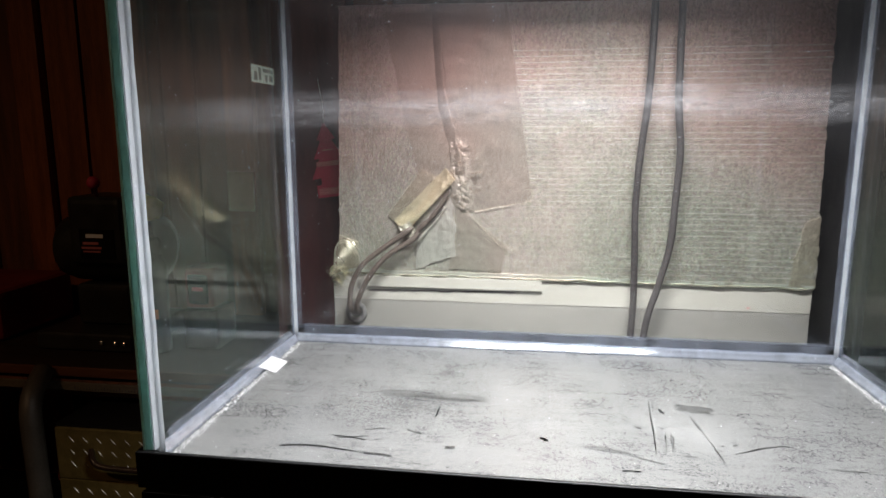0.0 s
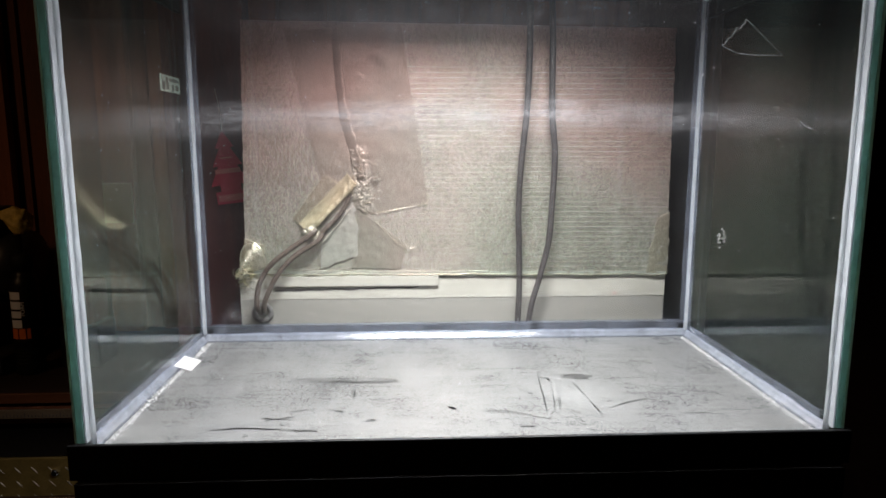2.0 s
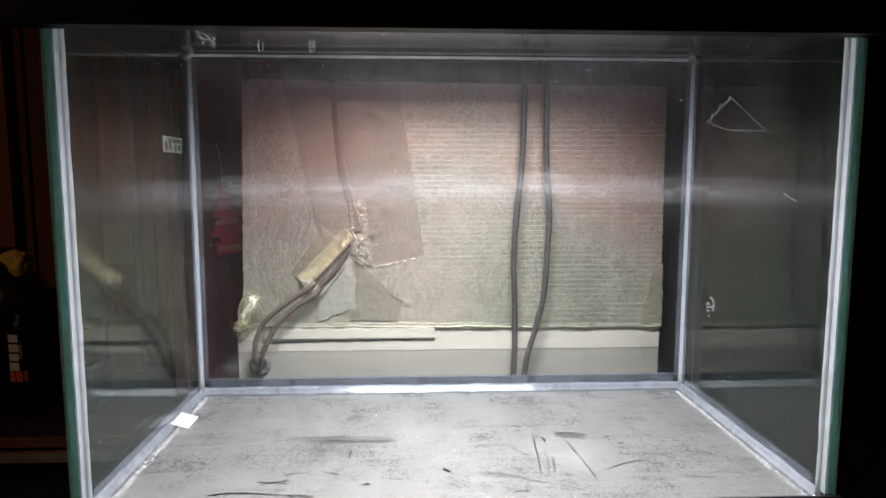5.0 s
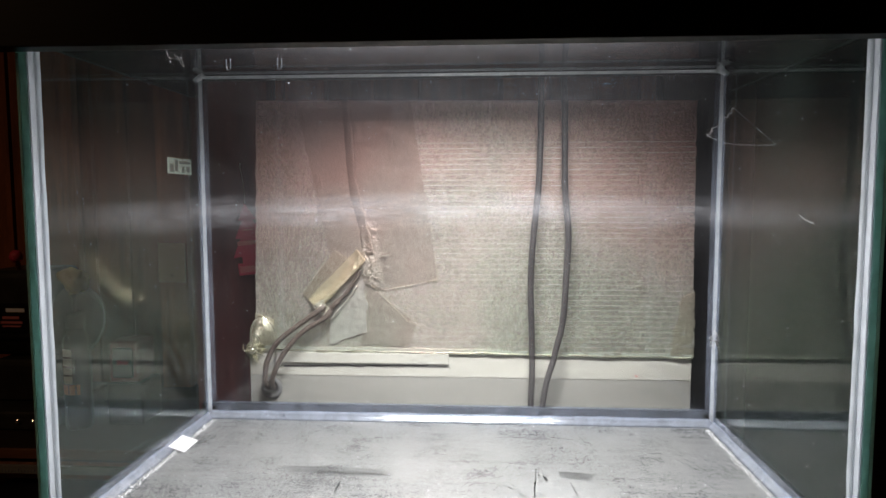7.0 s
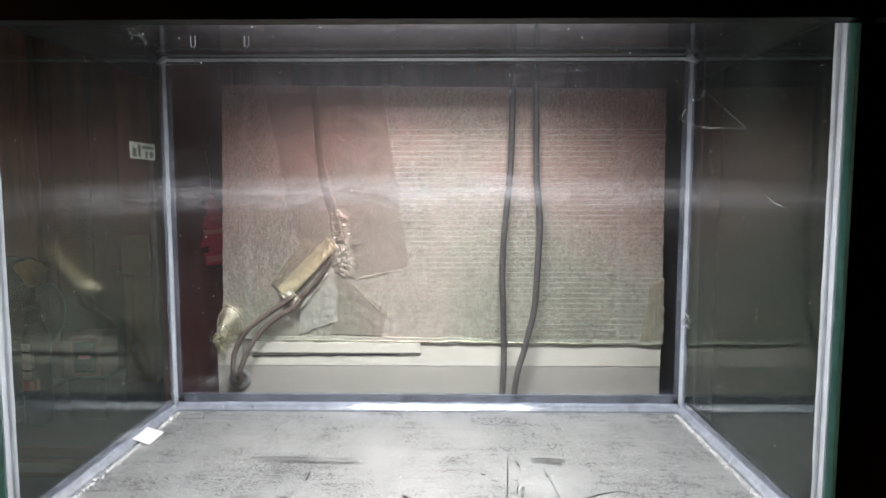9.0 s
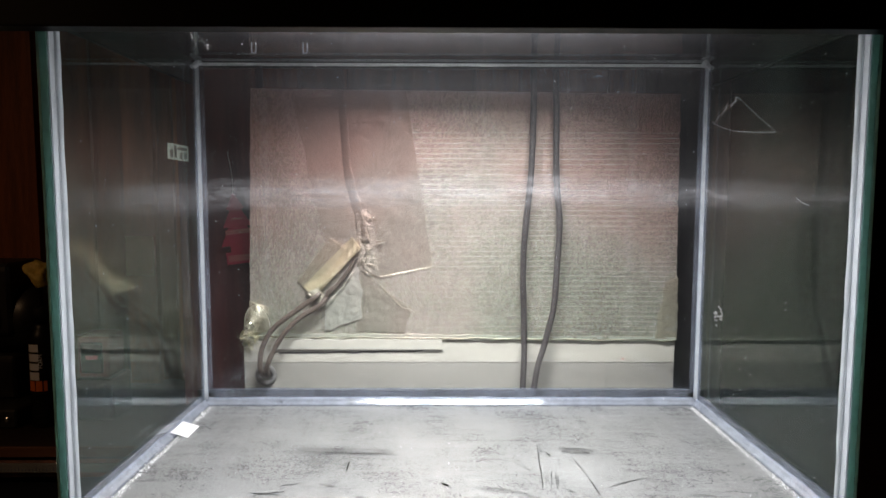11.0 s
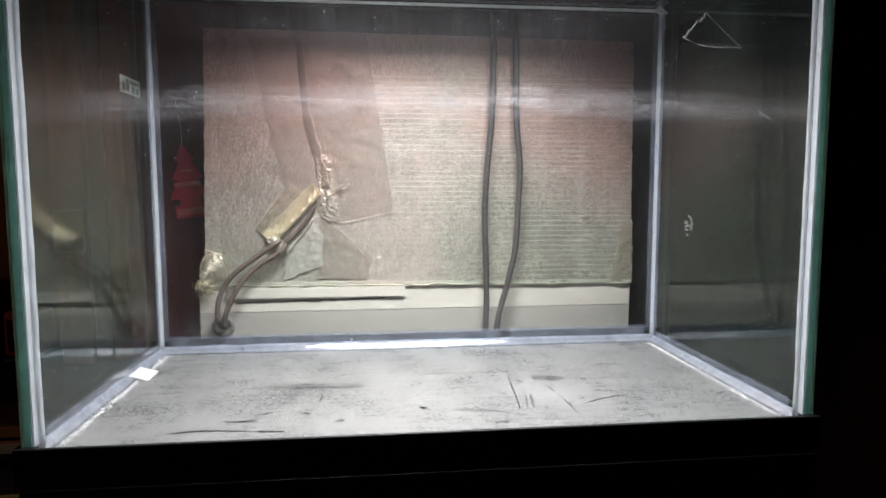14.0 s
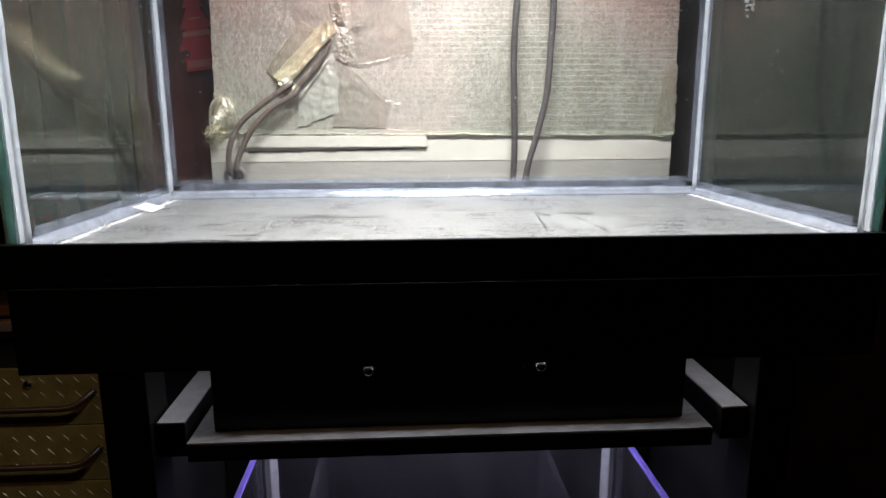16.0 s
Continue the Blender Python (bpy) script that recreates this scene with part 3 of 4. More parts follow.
for s in (-1, 1):
    xa = sorted((s * (IN - 0.0003), s * (IN - 0.0006)))
    for nm, bx in (("silicone_film", box(xa[0], xa[1], BACK - 0.017, BACK - 0.0005, FLOOR, TOP - 0.01)), ("silicone_film", box(xa[0], xa[1], 0.03, BACK - 0.018, FLOOR + 0.0005, FLOOR + 0.022))):
        part(nm, bx, M_FILM, tank, "thin smeared silicone film").visible_shadow = False
    xa = sorted((s * (IN - 0.001), s * (IN - 0.014)))
    part("silicone_film", box(xa[0], xa[1], BACK - 0.0006, BACK - 0.0003, FLOOR + 0.02, TOP - 0.01), M_FILM, tank, "thin smeared silicone film").visible_shadow = False
part("silicone_film", box(-IN + 0.016, IN - 0.016, BACK - 0.0008, BACK - 0.0004, FLOOR + 0.010, FLOOR + 0.030), M_FILM, tank, "thin smeared silicone film").visible_shadow = False
for s in (-1, 1):
    part("silicone_blob", sweep([(s * (IN + 0.004), BACK - 0.008, 1.385), (s * (IN - 0.006), BACK - 0.010, 1.391), (s * IN - 0.012 * (1 if s > 0 else -1), BACK - 0.012, 1.394)], 0.0055, 8, wobble=0.5), M_SILICONE, tank, "", True)
bmr = box(-0.463, 0.463, -0.006, -0.0005, 0.757, 0.800, 0.0015)
part("bottom_rim_front", bmr, M_BLACK, tank, "black plastic bottom rim")
part("bottom_rim_rear", box(-0.463, 0.463, BACK + 0.0115, BACK + 0.018, 0.757, 0.812, 0.001), M_BLACK, tank, "black plastic bottom rim")
for s in (-1, 1):
    x = sorted((s * 0.4550, s * 0.463))
    part("bottom_rim_side", box(x[0], x[1], 0.0, BACK + 0.011, 0.757, 0.800, 0.001), M_BLACK, tank, "black plastic bottom rim")
part("base_plate", box(-0.454, 0.454, 0.0, BACK + 0.011, 0.757, 0.771), M_BLACK, tank)
part("top_rim_rear", box(-0.463, 0.463, BACK + 0.0115, BACK + 0.018, 1.388, 1.405, 0.001), M_BLACK, tank, "black plastic top rim")
for s in (-1, 1):
    x = sorted((s * 0.4555, s * 0.464))
    part("top_rim_side", box(x[0], x[1], 0.0, BACK + 0.011, 1.360, 1.405, 0.001), M_BLACK, tank, "black plastic top rim")
lid = solid("glass_lid", box(-IN, IN, 0.012, BACK + 0.010, TOP + 0.0005, TOP + 0.006), M_LID, "dusty glass lid lying on the aquarium", "lid")
lid.visible_shadow = False

# marks on the floor of the tank
ZM = FLOOR + 0.0004
random.seed(4)


def scuff(points, width, material, strands=1, gap=0.003, name="scuff_mark"):
    """A rubbed mark along points (x, y): one or more thin broken strands side by side."""
    for k in range(strands):
        pts, n = [], 8
        side = (k - (strands - 1) / 2) * gap
        lead, tail = (random.uniform(0, 0.18), random.uniform(0.82, 1.0)) if strands > 1 else (0.0, 1.0)
        for i in range(n + 1):
            t = (lead + (tail - lead) * i / n) * (len(points) - 1)
            j = min(int(t), len(points) - 2)
            a, b = Vector(points[j]), Vector(points[j + 1])
            d = (b - a).normalized()
            q = a.lerp(b, t - j) + Vector((-d.y, d.x)) * (side + random.uniform(-0.0005, 0.0005))
            pts.append((q.x, q.y))
        part(name, ribbon(pts, width * random.uniform(0.6, 1.2), ZM, None, 0.5), material, bottom)


scuff([(-0.250, 0.213), (-0.200, 0.222), (-0.130, 0.216), (-0.066, 0.210)], 0.0008, M_SCUFF_SOFT, 6, 0.0040)
scuff([(-0.232, 0.206), (-0.165, 0.205), (-0.090, 0.206)], 0.0007, M_SCUFF_SOFT, 2, 0.0080)
scuff([(0.150, 0.224), (0.180, 0.219), (0.210, 0.212)], 0.0009, M_SCUFF_SOFT, 8, 0.0030)
scuff([(-0.319, 0.050), (-0.292, 0.055), (-0.259, 0.053), (-0.221, 0.047)], 0.0022, M_SCUFF)
scuff([(-0.221, 0.047), (-0.178, 0.041)], 0.0010, M_SCUFF_SOFT, 2, 0.003)
scuff([(-0.258, 0.077), (-0.220, 0.088)], 0.0013, M_SCUFF)
scuff([(-0.264, 0.084), (-0.221, 0.077)], 0.0013, M_SCUFF)
scuff([(-0.232, 0.103), (-0.207, 0.111)], 0.0012, M_SCUFF)
scuff([(0.126, 0.240), (0.119, 0.168), (0.111, 0.089)], 0.0013, M_SCUFF)
scuff([(0.132, 0.148), (0.122, 0.092)], 0.0009, M_SCUFF_SOFT)
scuff([(0.139, 0.147), (0.130, 0.091)], 0.0010, M_SCUFF_SOFT, 2, 0.0022)
scuff([(0.113, 0.120), (0.124, 0.118)], 0.0012, M_SCUFF_SOFT)
scuff([(0.170, 0.199), (0.177, 0.139), (0.182, 0.076)], 0.0009, M_SCUFF_SOFT)
scuff([(0.199, 0.100), (0.227, 0.115), (0.257, 0.128), (0.268, 0.125)], 0.0018, M_SCUFF)
scuff([(0.287, 0.077), (0.327, 0.076)], 0.0018, M_SCUFF_SOFT)
scuff([(0.026, 0.098), (0.054, 0.095), (0.092, 0.081)], 0.0010, M_SCUFF_SOFT)
scuff([(0.032, 0.092), (0.075, 0.083), (0.118, 0.063)], 0.0009, M_SCUFF_SOFT)
scuff([(-0.019, 0.112), (-0.010, 0.103)], 0.0040, M_SCUFF_SOFT)
scuff([(0.068, 0.045), (0.088, 0.045)], 0.0030, M_SCUFF_SOFT)
scuff([(0.084, 0.177), (0.090, 0.171)], 0.0030, M_SCUFF_SOFT)
scuff([(0.097, 0.157), (0.104, 0.152)], 0.0030, M_SCUFF_SOFT)
scuff([(0.141, 0.087), (0.154, 0.086)], 0.0016, M_SCUFF_SOFT)
scuff([(-0.150, 0.181), (-0.150, 0.148)], 0.0013, M_SCUFF_SOFT)
scuff([(0.134, 0.218), (0.139, 0.200)], 0.0030, M_SCUFF_SOFT)
scuff([(-0.205, 0.144), (-0.192, 0.145)], 0.0015, M_SCUFF_SOFT)
scuff([(-0.172, 0.106), (-0.159, 0.101)], 0.0015, M_SCUFF_SOFT)
scuff([(-0.129, 0.071), (-0.113, 0.072)], 0.0017, M_SCUFF_SOFT, 2, 0.004)
for _ in range(70):
    x, y, a = random.uniform(-0.38, 0.38), random.uniform(0.03, 0.30), random.gauss(0.0, 0.5)
    k = random.uniform(0.002, 0.009)
    scuff([(x, y), (x + math.cos(a) * k, y + math.sin(a) * k)], random.uniform(0.0006, 0.0014), M_SCUFF_SOFT)

grains = bmesh.new()
random.seed(11)


def grain(x, y, z, r):
    a = random.random() * 6
    vs = [grains.verts.new((x + r * math.cos(a + k * 2.094) * random.uniform(0.6, 1.2), y + r * math.sin(a + k * 2.094), z)) for k in range(3)]
    t = grains.verts.new((x, y, z + r * 1.2))
    for i in range(3):
        grains.faces.new((vs[i], vs[(i + 1) % 3], t))
    grains.faces.new(vs)


for _ in range(1500):
    s = random.choice((-1, 1))
    off = abs(random.gauss(0.0155, 0.0030))
    grain(s * (IN - off), random.uniform(0.012, BACK - 0.02), FLOOR + max(0.0002, 0.003 - off * 0.2) * (off < 0.012), random.uniform(0.0004, 0.0010))
for _ in range(1500):
    grain(random.uniform(-0.42, 0.42), random.uniform(0.012, BACK - 0.015), FLOOR, random.uniform(0.0002, 0.0006))
solid("sand_grains", grains, M_GRAIN, "white dust and sand grains along the seams", "sand", kind="stuff")

tag = thing("paper_tag", "small white paper tag lying on the aquarium bottom", "tag")
own = bmesh.new()
tv = [own.verts.new(v) for v in ((-0.441, 0.272, 0.7985), (-0.412, 0.266, 0.7925), (-0.412, 0.316, 0.7925), (-0.441, 0.322, 0.7985))]
own.faces.new(tv)
bmesh.ops.solidify(own, geom=own.faces[:], thickness=0.0006)
part("tag_sheet", own, M_LABEL, tag)

# hair and drips on the front pane
strand = thing("stray_hair", "fine pale hairs stuck to the front glass", "hair")
random.seed(17)
curl = [(0.279 + 0.027 * k / 14 + random.uniform(-0.0022, 0.0022), 0.0116, 1.249 + 0.028 * k / 14 + random.uniform(-0.0022, 0.0022)) for k in range(15)]
part("hair", sweep(curl, 0.00028, 5, smooth_steps=4, wobble=1.0), M_BOARD_LOW, strand, "kinked brown fibre")
part("hair", sweep([(0.306, 0.0116, 1.277), (0.330, 0.0116, 1.256), (0.350, 0.0116, 1.239)], 0.00008, 4), M_GRAIN, strand)
part("hair", sweep([(0.279, 0.0116, 1.249), (0.305, 0.0116, 1.240), (0.350, 0.0116, 1.239)], 0.0001, 4), M_GRAIN, strand)
part("hair", sweep([(-0.295, 0.0116, 1.345), (-0.290, 0.0116, 1.336), (-0.278, 0.0116, 1.334), (-0.276, 0.0116, 1.326), (-0.283, 0.0116, 1.338), (-0.291, 0.0116, 1.343)], 0.00014, 5), M_BOARD_LOW, strand)
part("hair", sweep([(0.376, 0.0116, 1.167), (0.383, 0.0116, 1.161), (0.391, 0.0116, 1.158)], 0.0003, 5), M_GRAIN, strand)
for x in (-0.226, -0.170):
    part("drip_mark", sweep([(x - 0.0022, 0.0114, 1.334), (x - 0.0022, 0.0114, 1.325), (x, 0.0114, 1.3225), (x + 0.0022, 0.0114, 1.325), (x + 0.0022, 0.0114, 1.334)], 0.00035, 6), M_GLASSDROP, strand, "dried water drip", True)
smudge = bmesh.new()
random.seed(8)
for _ in range(26):
    x, z = 0.294 + random.gauss(0, 0.003), 1.031 + random.gauss(0, 0.004)
    box(x - 0.0007, x + 0.0007, 0.0104, 0.0109, z - 0.0009, z + 0.0009, 0, smudge)
part("smudge", smudge, M_GRAIN, strand, "white chalky smudge")

# sticker on the side pane
stick = thing("warning_sticker", "white printed sticker on the side glass", "sticker")
part("sticker_sheet", box(-0.4557, -0.4549, 0.332, 0.418, 1.224, 1.250), M_BOARD_LOW, stick)
for y0, y1, z0, z1 in ((0.340, 0.352, 1.227, 1.240), (0.357, 0.367, 1.228, 1.247), (0.382, 0.390, 1.226, 1.237), (0.372, 0.412, 1.241, 1.246), (0.398, 0.410, 1.228, 1.237)):
    part("print_bar", box(-0.4548, -0.45462, y0, y1, z0, z1), M_CABLE, stick)

# ---------------- hood with the light ----------------
hood = thing("aquarium_hood", "black wooden hood closing the top of the aquarium", "hood")
part("front_board", box(-0.492, 0.492, -0.028, -0.004, 1.341, 1.600, 0.0015), M_WOODBLACK, hood)
part("rear_board", box(-0.492, 0.492, BACK + 0.030, BACK + 0.048, 1.400, 1.600, 0.0015), M_WOODBLACK, hood)
for s in (-1, 1):
    x = sorted((s * 0.472, s * 0.491))
    part("side_board", box(x[0], x[1], -0.0035, BACK + 0.0295, 1.380, 1.600, 0.001), M_WOODBLACK, hood)
part("top_board", box(-0.492, 0.492, -0.028, BACK + 0.048, 1.601, 1.618, 0.0015), M_WOODBLACK, hood)
for s in (-1, 1):
    x = sorted((s * 0.4645, s * 0.4715))
    part("rest_batten", box(x[0], x[1], 0.0, BACK, 1.406, 1.430), M_WOODBLACK, hood)
fixture = thing("led_light", "slim black aquarium LED bar above the glass lid", "lamp")
part("housing", box(-0.25, 0.27, 0.035, 0.185, 1.580, 1.598, 0.003), M_DARKMETAL, fixture)
for x in (-0.262, 0.282):
    part("mount_leg", box(x - 0.006, x + 0.006, 0.06, 0.15, TOP + 0.0062, 1.596, 0.001), M_DARKMETAL, fixture)

# ---------------- the foil-covered board behind the tank ----------------
BX0, BX1, FY = -0.402, 0.437, 0.530
panel = thing("insulation_panel", "foil-covered insulation board patched with foil tape behind the aquarium", "panel")
part("board", box(-0.368, BX1 - 0.006, FY + 0.004, FY + 0.045, 0.8423, 1.354, 0.002), M_BOARD, panel, "pale insulation board")
part("board_edge", box(BX0, BX1, FY + 0.0012, FY + 0.0038, 0.8423, 0.8905, 0.0006), M_BOARD, panel, "pale bare board edge")
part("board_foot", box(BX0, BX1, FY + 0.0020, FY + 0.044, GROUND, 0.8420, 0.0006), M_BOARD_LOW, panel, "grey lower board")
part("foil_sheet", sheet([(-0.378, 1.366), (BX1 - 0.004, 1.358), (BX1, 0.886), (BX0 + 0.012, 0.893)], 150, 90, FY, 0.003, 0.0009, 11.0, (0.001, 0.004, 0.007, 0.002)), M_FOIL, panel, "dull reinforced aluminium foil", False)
part("foil_hem", sheet([(-0.385, 0.900), (BX1, 0.893), (BX1 + 0.001, 0.884), (-0.392, 0.889)], 110, 3, FY - 0.0017, 0.002, 0.0013, 26.0, (0.003, 0, 0.004, 0), seed=4.0), M_TAPE_PALE, panel, "crumpled bright foil hem")
part("foil_hem", sheet([(0.10, 0.935), (BX1 + 0.002, 0.935), (BX1 + 0.002, 0.889), (0.10, 0.889)], 60, 8, FY - 0.0014, 0.002, 0.0018, 30.0, (0.0015, 0.004, 0.002, 0.006), seed=7.0), M_FOIL, panel, "wrinkled foil hem")
part("foil_crease", sheet([(0.414, 1.000), (BX1 + 0.001, 1.010), (BX1 + 0.003, 0.888), (0.398, 0.890)], 24, 40, FY - 0.0020, 0.002, 0.0016, 45.0, (0.004, 0.005, 0.003, 0.008), seed=27.0), M_TAPE_WARM, panel, "crumpled foil at the board's corner")
hem = [(-0.380 + 0.817 * k / 40, FY - 0.0030 - 0.0015 * noise.noise(Vector((k * 0.37, 0, 0))), 0.8925 - 0.006 * k / 40 + 0.003 * noise.noise(Vector((k * 0.45, 5, 0)))) for k in range(41)]
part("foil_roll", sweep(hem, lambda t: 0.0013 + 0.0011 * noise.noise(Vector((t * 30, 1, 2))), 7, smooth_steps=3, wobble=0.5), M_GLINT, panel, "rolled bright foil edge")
part("trim_strip", box(-0.350, -0.016, FY - 0.004, FY + 0.0010, 0.868, 0.888, 0.001), M_BOARD, panel, "pale trim strip")
# Dark sheet stands in for the shade in the gap below the trim.
part("gap", sheet([(-0.335, 0.8615), (-0.055, 0.8655), (-0.055, 0.8630), (-0.335, 0.8580)], 70, 2, FY + 0.0004, 0.0006, 0.0006, 30.0, (0.002, 0, 0.003, 0), seed=2.0), M_CABLE, panel, "ragged dark strip for the shaded gap under the trim")
part("tape_patch", sheet([(-0.222, 1.363), (-0.086, 1.363), (-0.036, 1.031), (-0.150, 1.008)], 40, 60, FY - 0.0019, 0.0008, 0.0012, 16.0, (0.001, 0.0008, 0.001, 0.001), seed=1.0), M_TAPE, panel, "smooth foil tape with a reddish reflection in its colour")
part("tape_patch", sheet([(-0.300, 1.350), (-0.212, 1.350), (-0.172, 1.060), (-0.240, 1.072)], 30, 50, FY - 0.0018, 0.0006, 0.0010, 14.0, (0.001, 0, 0.001, 0.001), seed=5.0), M_TAPE, panel, "smooth foil tape with a reddish reflection in its colour")
part("tape_patch", sheet([(-0.170, 1.018), (-0.078, 0.947), (-0.090, 0.902), (-0.184, 0.904)], 40, 40, FY - 0.0021, 0.0008, 0.0012, 26.0, (0.001, 0.002, 0.002, 0.001), seed=9.0), M_TAPE, panel, "creased foil tape")
part("tape_patch", sheet([(-0.295, 1.001), (-0.232, 1.085), (-0.176, 1.058), (-0.266, 0.972)], 30, 26, FY - 0.0026, 0.0010, 0.0012, 22.0, (0.001, 0.001, 0.001, 0.001), seed=3.0), M_TAPE_WARM, panel, "creased foil tape")
part("tape_patch", sheet([(-0.241, 0.967), (-0.178, 1.036), (-0.170, 0.930), (-0.245, 0.903)], 50, 50, FY - 0.0030, 0.0008, 0.0018, 34.0, (0.001, 0.012, 0.006, 0.002), seed=6.0), M_TAPE_PALE, panel, "bright creased foil tape")
part("tape_ridge", sweep([(-0.212, FY - 0.001, 1.365), (-0.205, FY - 0.002, 1.29), (-0.197, FY - 0.002, 1.20), (-0.178, FY - 0.003, 1.13), (-0.168, FY - 0.004, 1.075)], 0.011, 12, flat=0.14, wobble=0.8), M_TAPE, panel, "foil-covered bulge of a hidden cable", True)
SLEEVE = [(-0.272, 0.981), (-0.245, 0.995), (-0.221, 1.017), (-0.198, 1.044), (-0.184, 1.064), (-0.176, 1.085)]
# Ridge over the cables; its golden highlight comes from the painted colour.
part("foil_sleeve", sheet([(-0.284, 0.992), (-0.190, 1.086), (-0.172, 1.066), (-0.262, 0.971)], 80, 20, FY - 0.0034, 0.0030, 0.0007, 30.0, (0.001, 0.003, 0.0015, 0.002), seed=12.0, bulge=ridge(SLEEVE, 0.0075, 0.0105, 0.16)), M_SLEEVE, panel, "foil tape creased over two cables, golden highlight in its colour")
part("sleeve_edge", sweep([(-0.254, FY - 0.008, 0.957), (-0.236, FY - 0.009, 0.978), (-0.212, FY - 0.009, 1.001), (-0.194, FY - 0.008, 1.025), (-0.182, FY - 0.006, 1.048)], lambda t: 0.0056 - 0.003 * t, 8, smooth_steps=8, wobble=0.6), M_CABLE_BROWN, panel, "brown cable edge below the foil sleeve", True)
part("sleeve_edge", sweep([(-0.240, FY - 0.007, 0.955), (-0.222, FY - 0.007, 0.975), (-0.204, FY - 0.007, 0.996), (-0.190, FY - 0.006, 1.018)], lambda t: 0.0030 - 0.0014 * t, 8, smooth_steps=8, wobble=1.2), M_TAPE_PALE, panel, "torn lower edge of the foil sleeve", True)
part("foil_cuff", sheet([(-0.274, 0.980), (-0.254, 0.992), (-0.236, 0.968), (-0.250, 0.952)], 20, 20, FY - 0.0130, 0.0006, 0.0030, 70.0, (0.002, 0.003, 0.004, 0.002), seed=31.0), M_TAPE_BRIGHT, panel, "pale torn end of the foil sleeve")
# Glints along lifted tape edges, drawn as thin pale strands.
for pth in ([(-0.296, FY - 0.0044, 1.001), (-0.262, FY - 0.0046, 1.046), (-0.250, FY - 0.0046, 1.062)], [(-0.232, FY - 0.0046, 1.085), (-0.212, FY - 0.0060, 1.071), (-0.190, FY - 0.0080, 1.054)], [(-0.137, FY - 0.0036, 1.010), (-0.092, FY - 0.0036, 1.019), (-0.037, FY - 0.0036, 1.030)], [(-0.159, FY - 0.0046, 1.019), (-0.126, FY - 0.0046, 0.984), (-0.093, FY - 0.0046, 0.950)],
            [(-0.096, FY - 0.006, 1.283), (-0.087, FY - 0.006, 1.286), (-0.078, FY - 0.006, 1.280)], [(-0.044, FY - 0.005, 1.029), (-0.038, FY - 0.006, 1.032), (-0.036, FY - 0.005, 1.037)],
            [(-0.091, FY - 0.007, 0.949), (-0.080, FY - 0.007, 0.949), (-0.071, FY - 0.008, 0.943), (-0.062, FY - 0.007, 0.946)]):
    part("tape_edge", sweep(pth, 0.00045, 6, wobble=0.7), M_TAPE_BRIGHT, panel, "lifted tape edge, its glint drawn as a pale strand")


def shards(cx, cz, w, h, count, seed, label, size=0.011, lean=0.0, material=None):
    """Crumpled foil: small folded facets packed round one place."""
    random.seed(seed)
    own = bmesh.new()
    for _ in range(count):
        a, q = random.uniform(0, 2 * math.pi), math.sqrt(random.random())
        z = h * q * math.sin(a)
        x = w * q * math.cos(a) + lean * z
        y = FY - 0.004 - 0.006 * (1 - q) * random.random()
        t, k = random.uniform(0, math.pi), size * random.uniform(0.4, 1.2)
        dx, dz = math.cos(t) * k, math.sin(t) * k
        e = random.uniform(0.15, 0.5)
        v = [own.verts.new((cx + x + px, y + py, cz + z + pz)) for px, py, pz in ((-dx, random.uniform(-0.003, 0.003), -dz), (-dz * e, -random.uniform(0, 0.005), dx * e), (dx, random.uniform(-0.003, 0.003), dz), (dz * e, random.uniform(0, 0.005), -dx * e))]
        own.faces.new((v[0], v[1], v[2]))
        own.faces.new((v[0], v[2], v[3]))
    bmesh.ops.solidify(own, geom=own.faces[:], thickness=0.0004)
    part("crumpled_foil", own, material or M_GLINT, panel, label)


part("crumpled_foil", sheet([(-0.180, 1.140), (-0.152, 1.140), (-0.136, 1.012), (-0.180, 1.022)], 44, 90, FY - 0.0024, 0.001, 0.0016, 70.0, (0.008, 0.014, 0.010, 0.008), seed=41.0, bulge=ridge([(-0.172, 1.150), (-0.174, 1.090), (-0.166, 1.060), (-0.160, 1.010)], 0.0022, 0.012, 0.7)), M_KNOT, panel, "crumpled grey foil knot")
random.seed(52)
# Scattered pale strands draw the glints on the knot's folds.
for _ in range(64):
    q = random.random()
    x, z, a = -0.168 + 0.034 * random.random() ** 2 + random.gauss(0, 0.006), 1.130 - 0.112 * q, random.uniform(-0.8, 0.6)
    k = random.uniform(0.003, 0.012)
    part("foil_wisp", sweep([(x - k * math.cos(a), FY - 0.006, z - k * math.sin(a)), (x, FY - 0.0095, z + random.uniform(-0.002, 0.002)), (x + k * math.cos(a), FY - 0.007, z + k * math.sin(a))], random.uniform(0.0002, 0.0006), 5, smooth_steps=3, wobble=0.8), random.choice((M_GLINT, M_KNOT, M_TAPE_PALE)), panel, "pale strand for a glint on folded foil")
shards(-0.388, 0.893, 0.018, 0.018, 26, 14, "crumpled foil corner with golden highlight colour", 0.009, 0.0, M_SLEEVE)
random.seed(61)
for _ in range(44):
    x, z, a = -0.384 + random.gauss(0, 0.010), 0.892 + random.gauss(0, 0.011), random.uniform(0, math.pi)
    k = random.uniform(0.004, 0.013)
    part("foil_shred", sweep([(x - k * math.cos(a), FY - 0.010, z - k * math.sin(a)), (x + random.uniform(-0.004, 0.004), FY - 0.015, z + random.uniform(-0.004, 0.004)), (x + k * math.cos(a), FY - 0.009, z + k * math.sin(a))], random.uniform(0.0003, 0.0007), 5, smooth_steps=3, wobble=0.8), random.choice((M_GLINT, M_SLEEVE, M_TAPE)), panel, "shredded strand of foil")
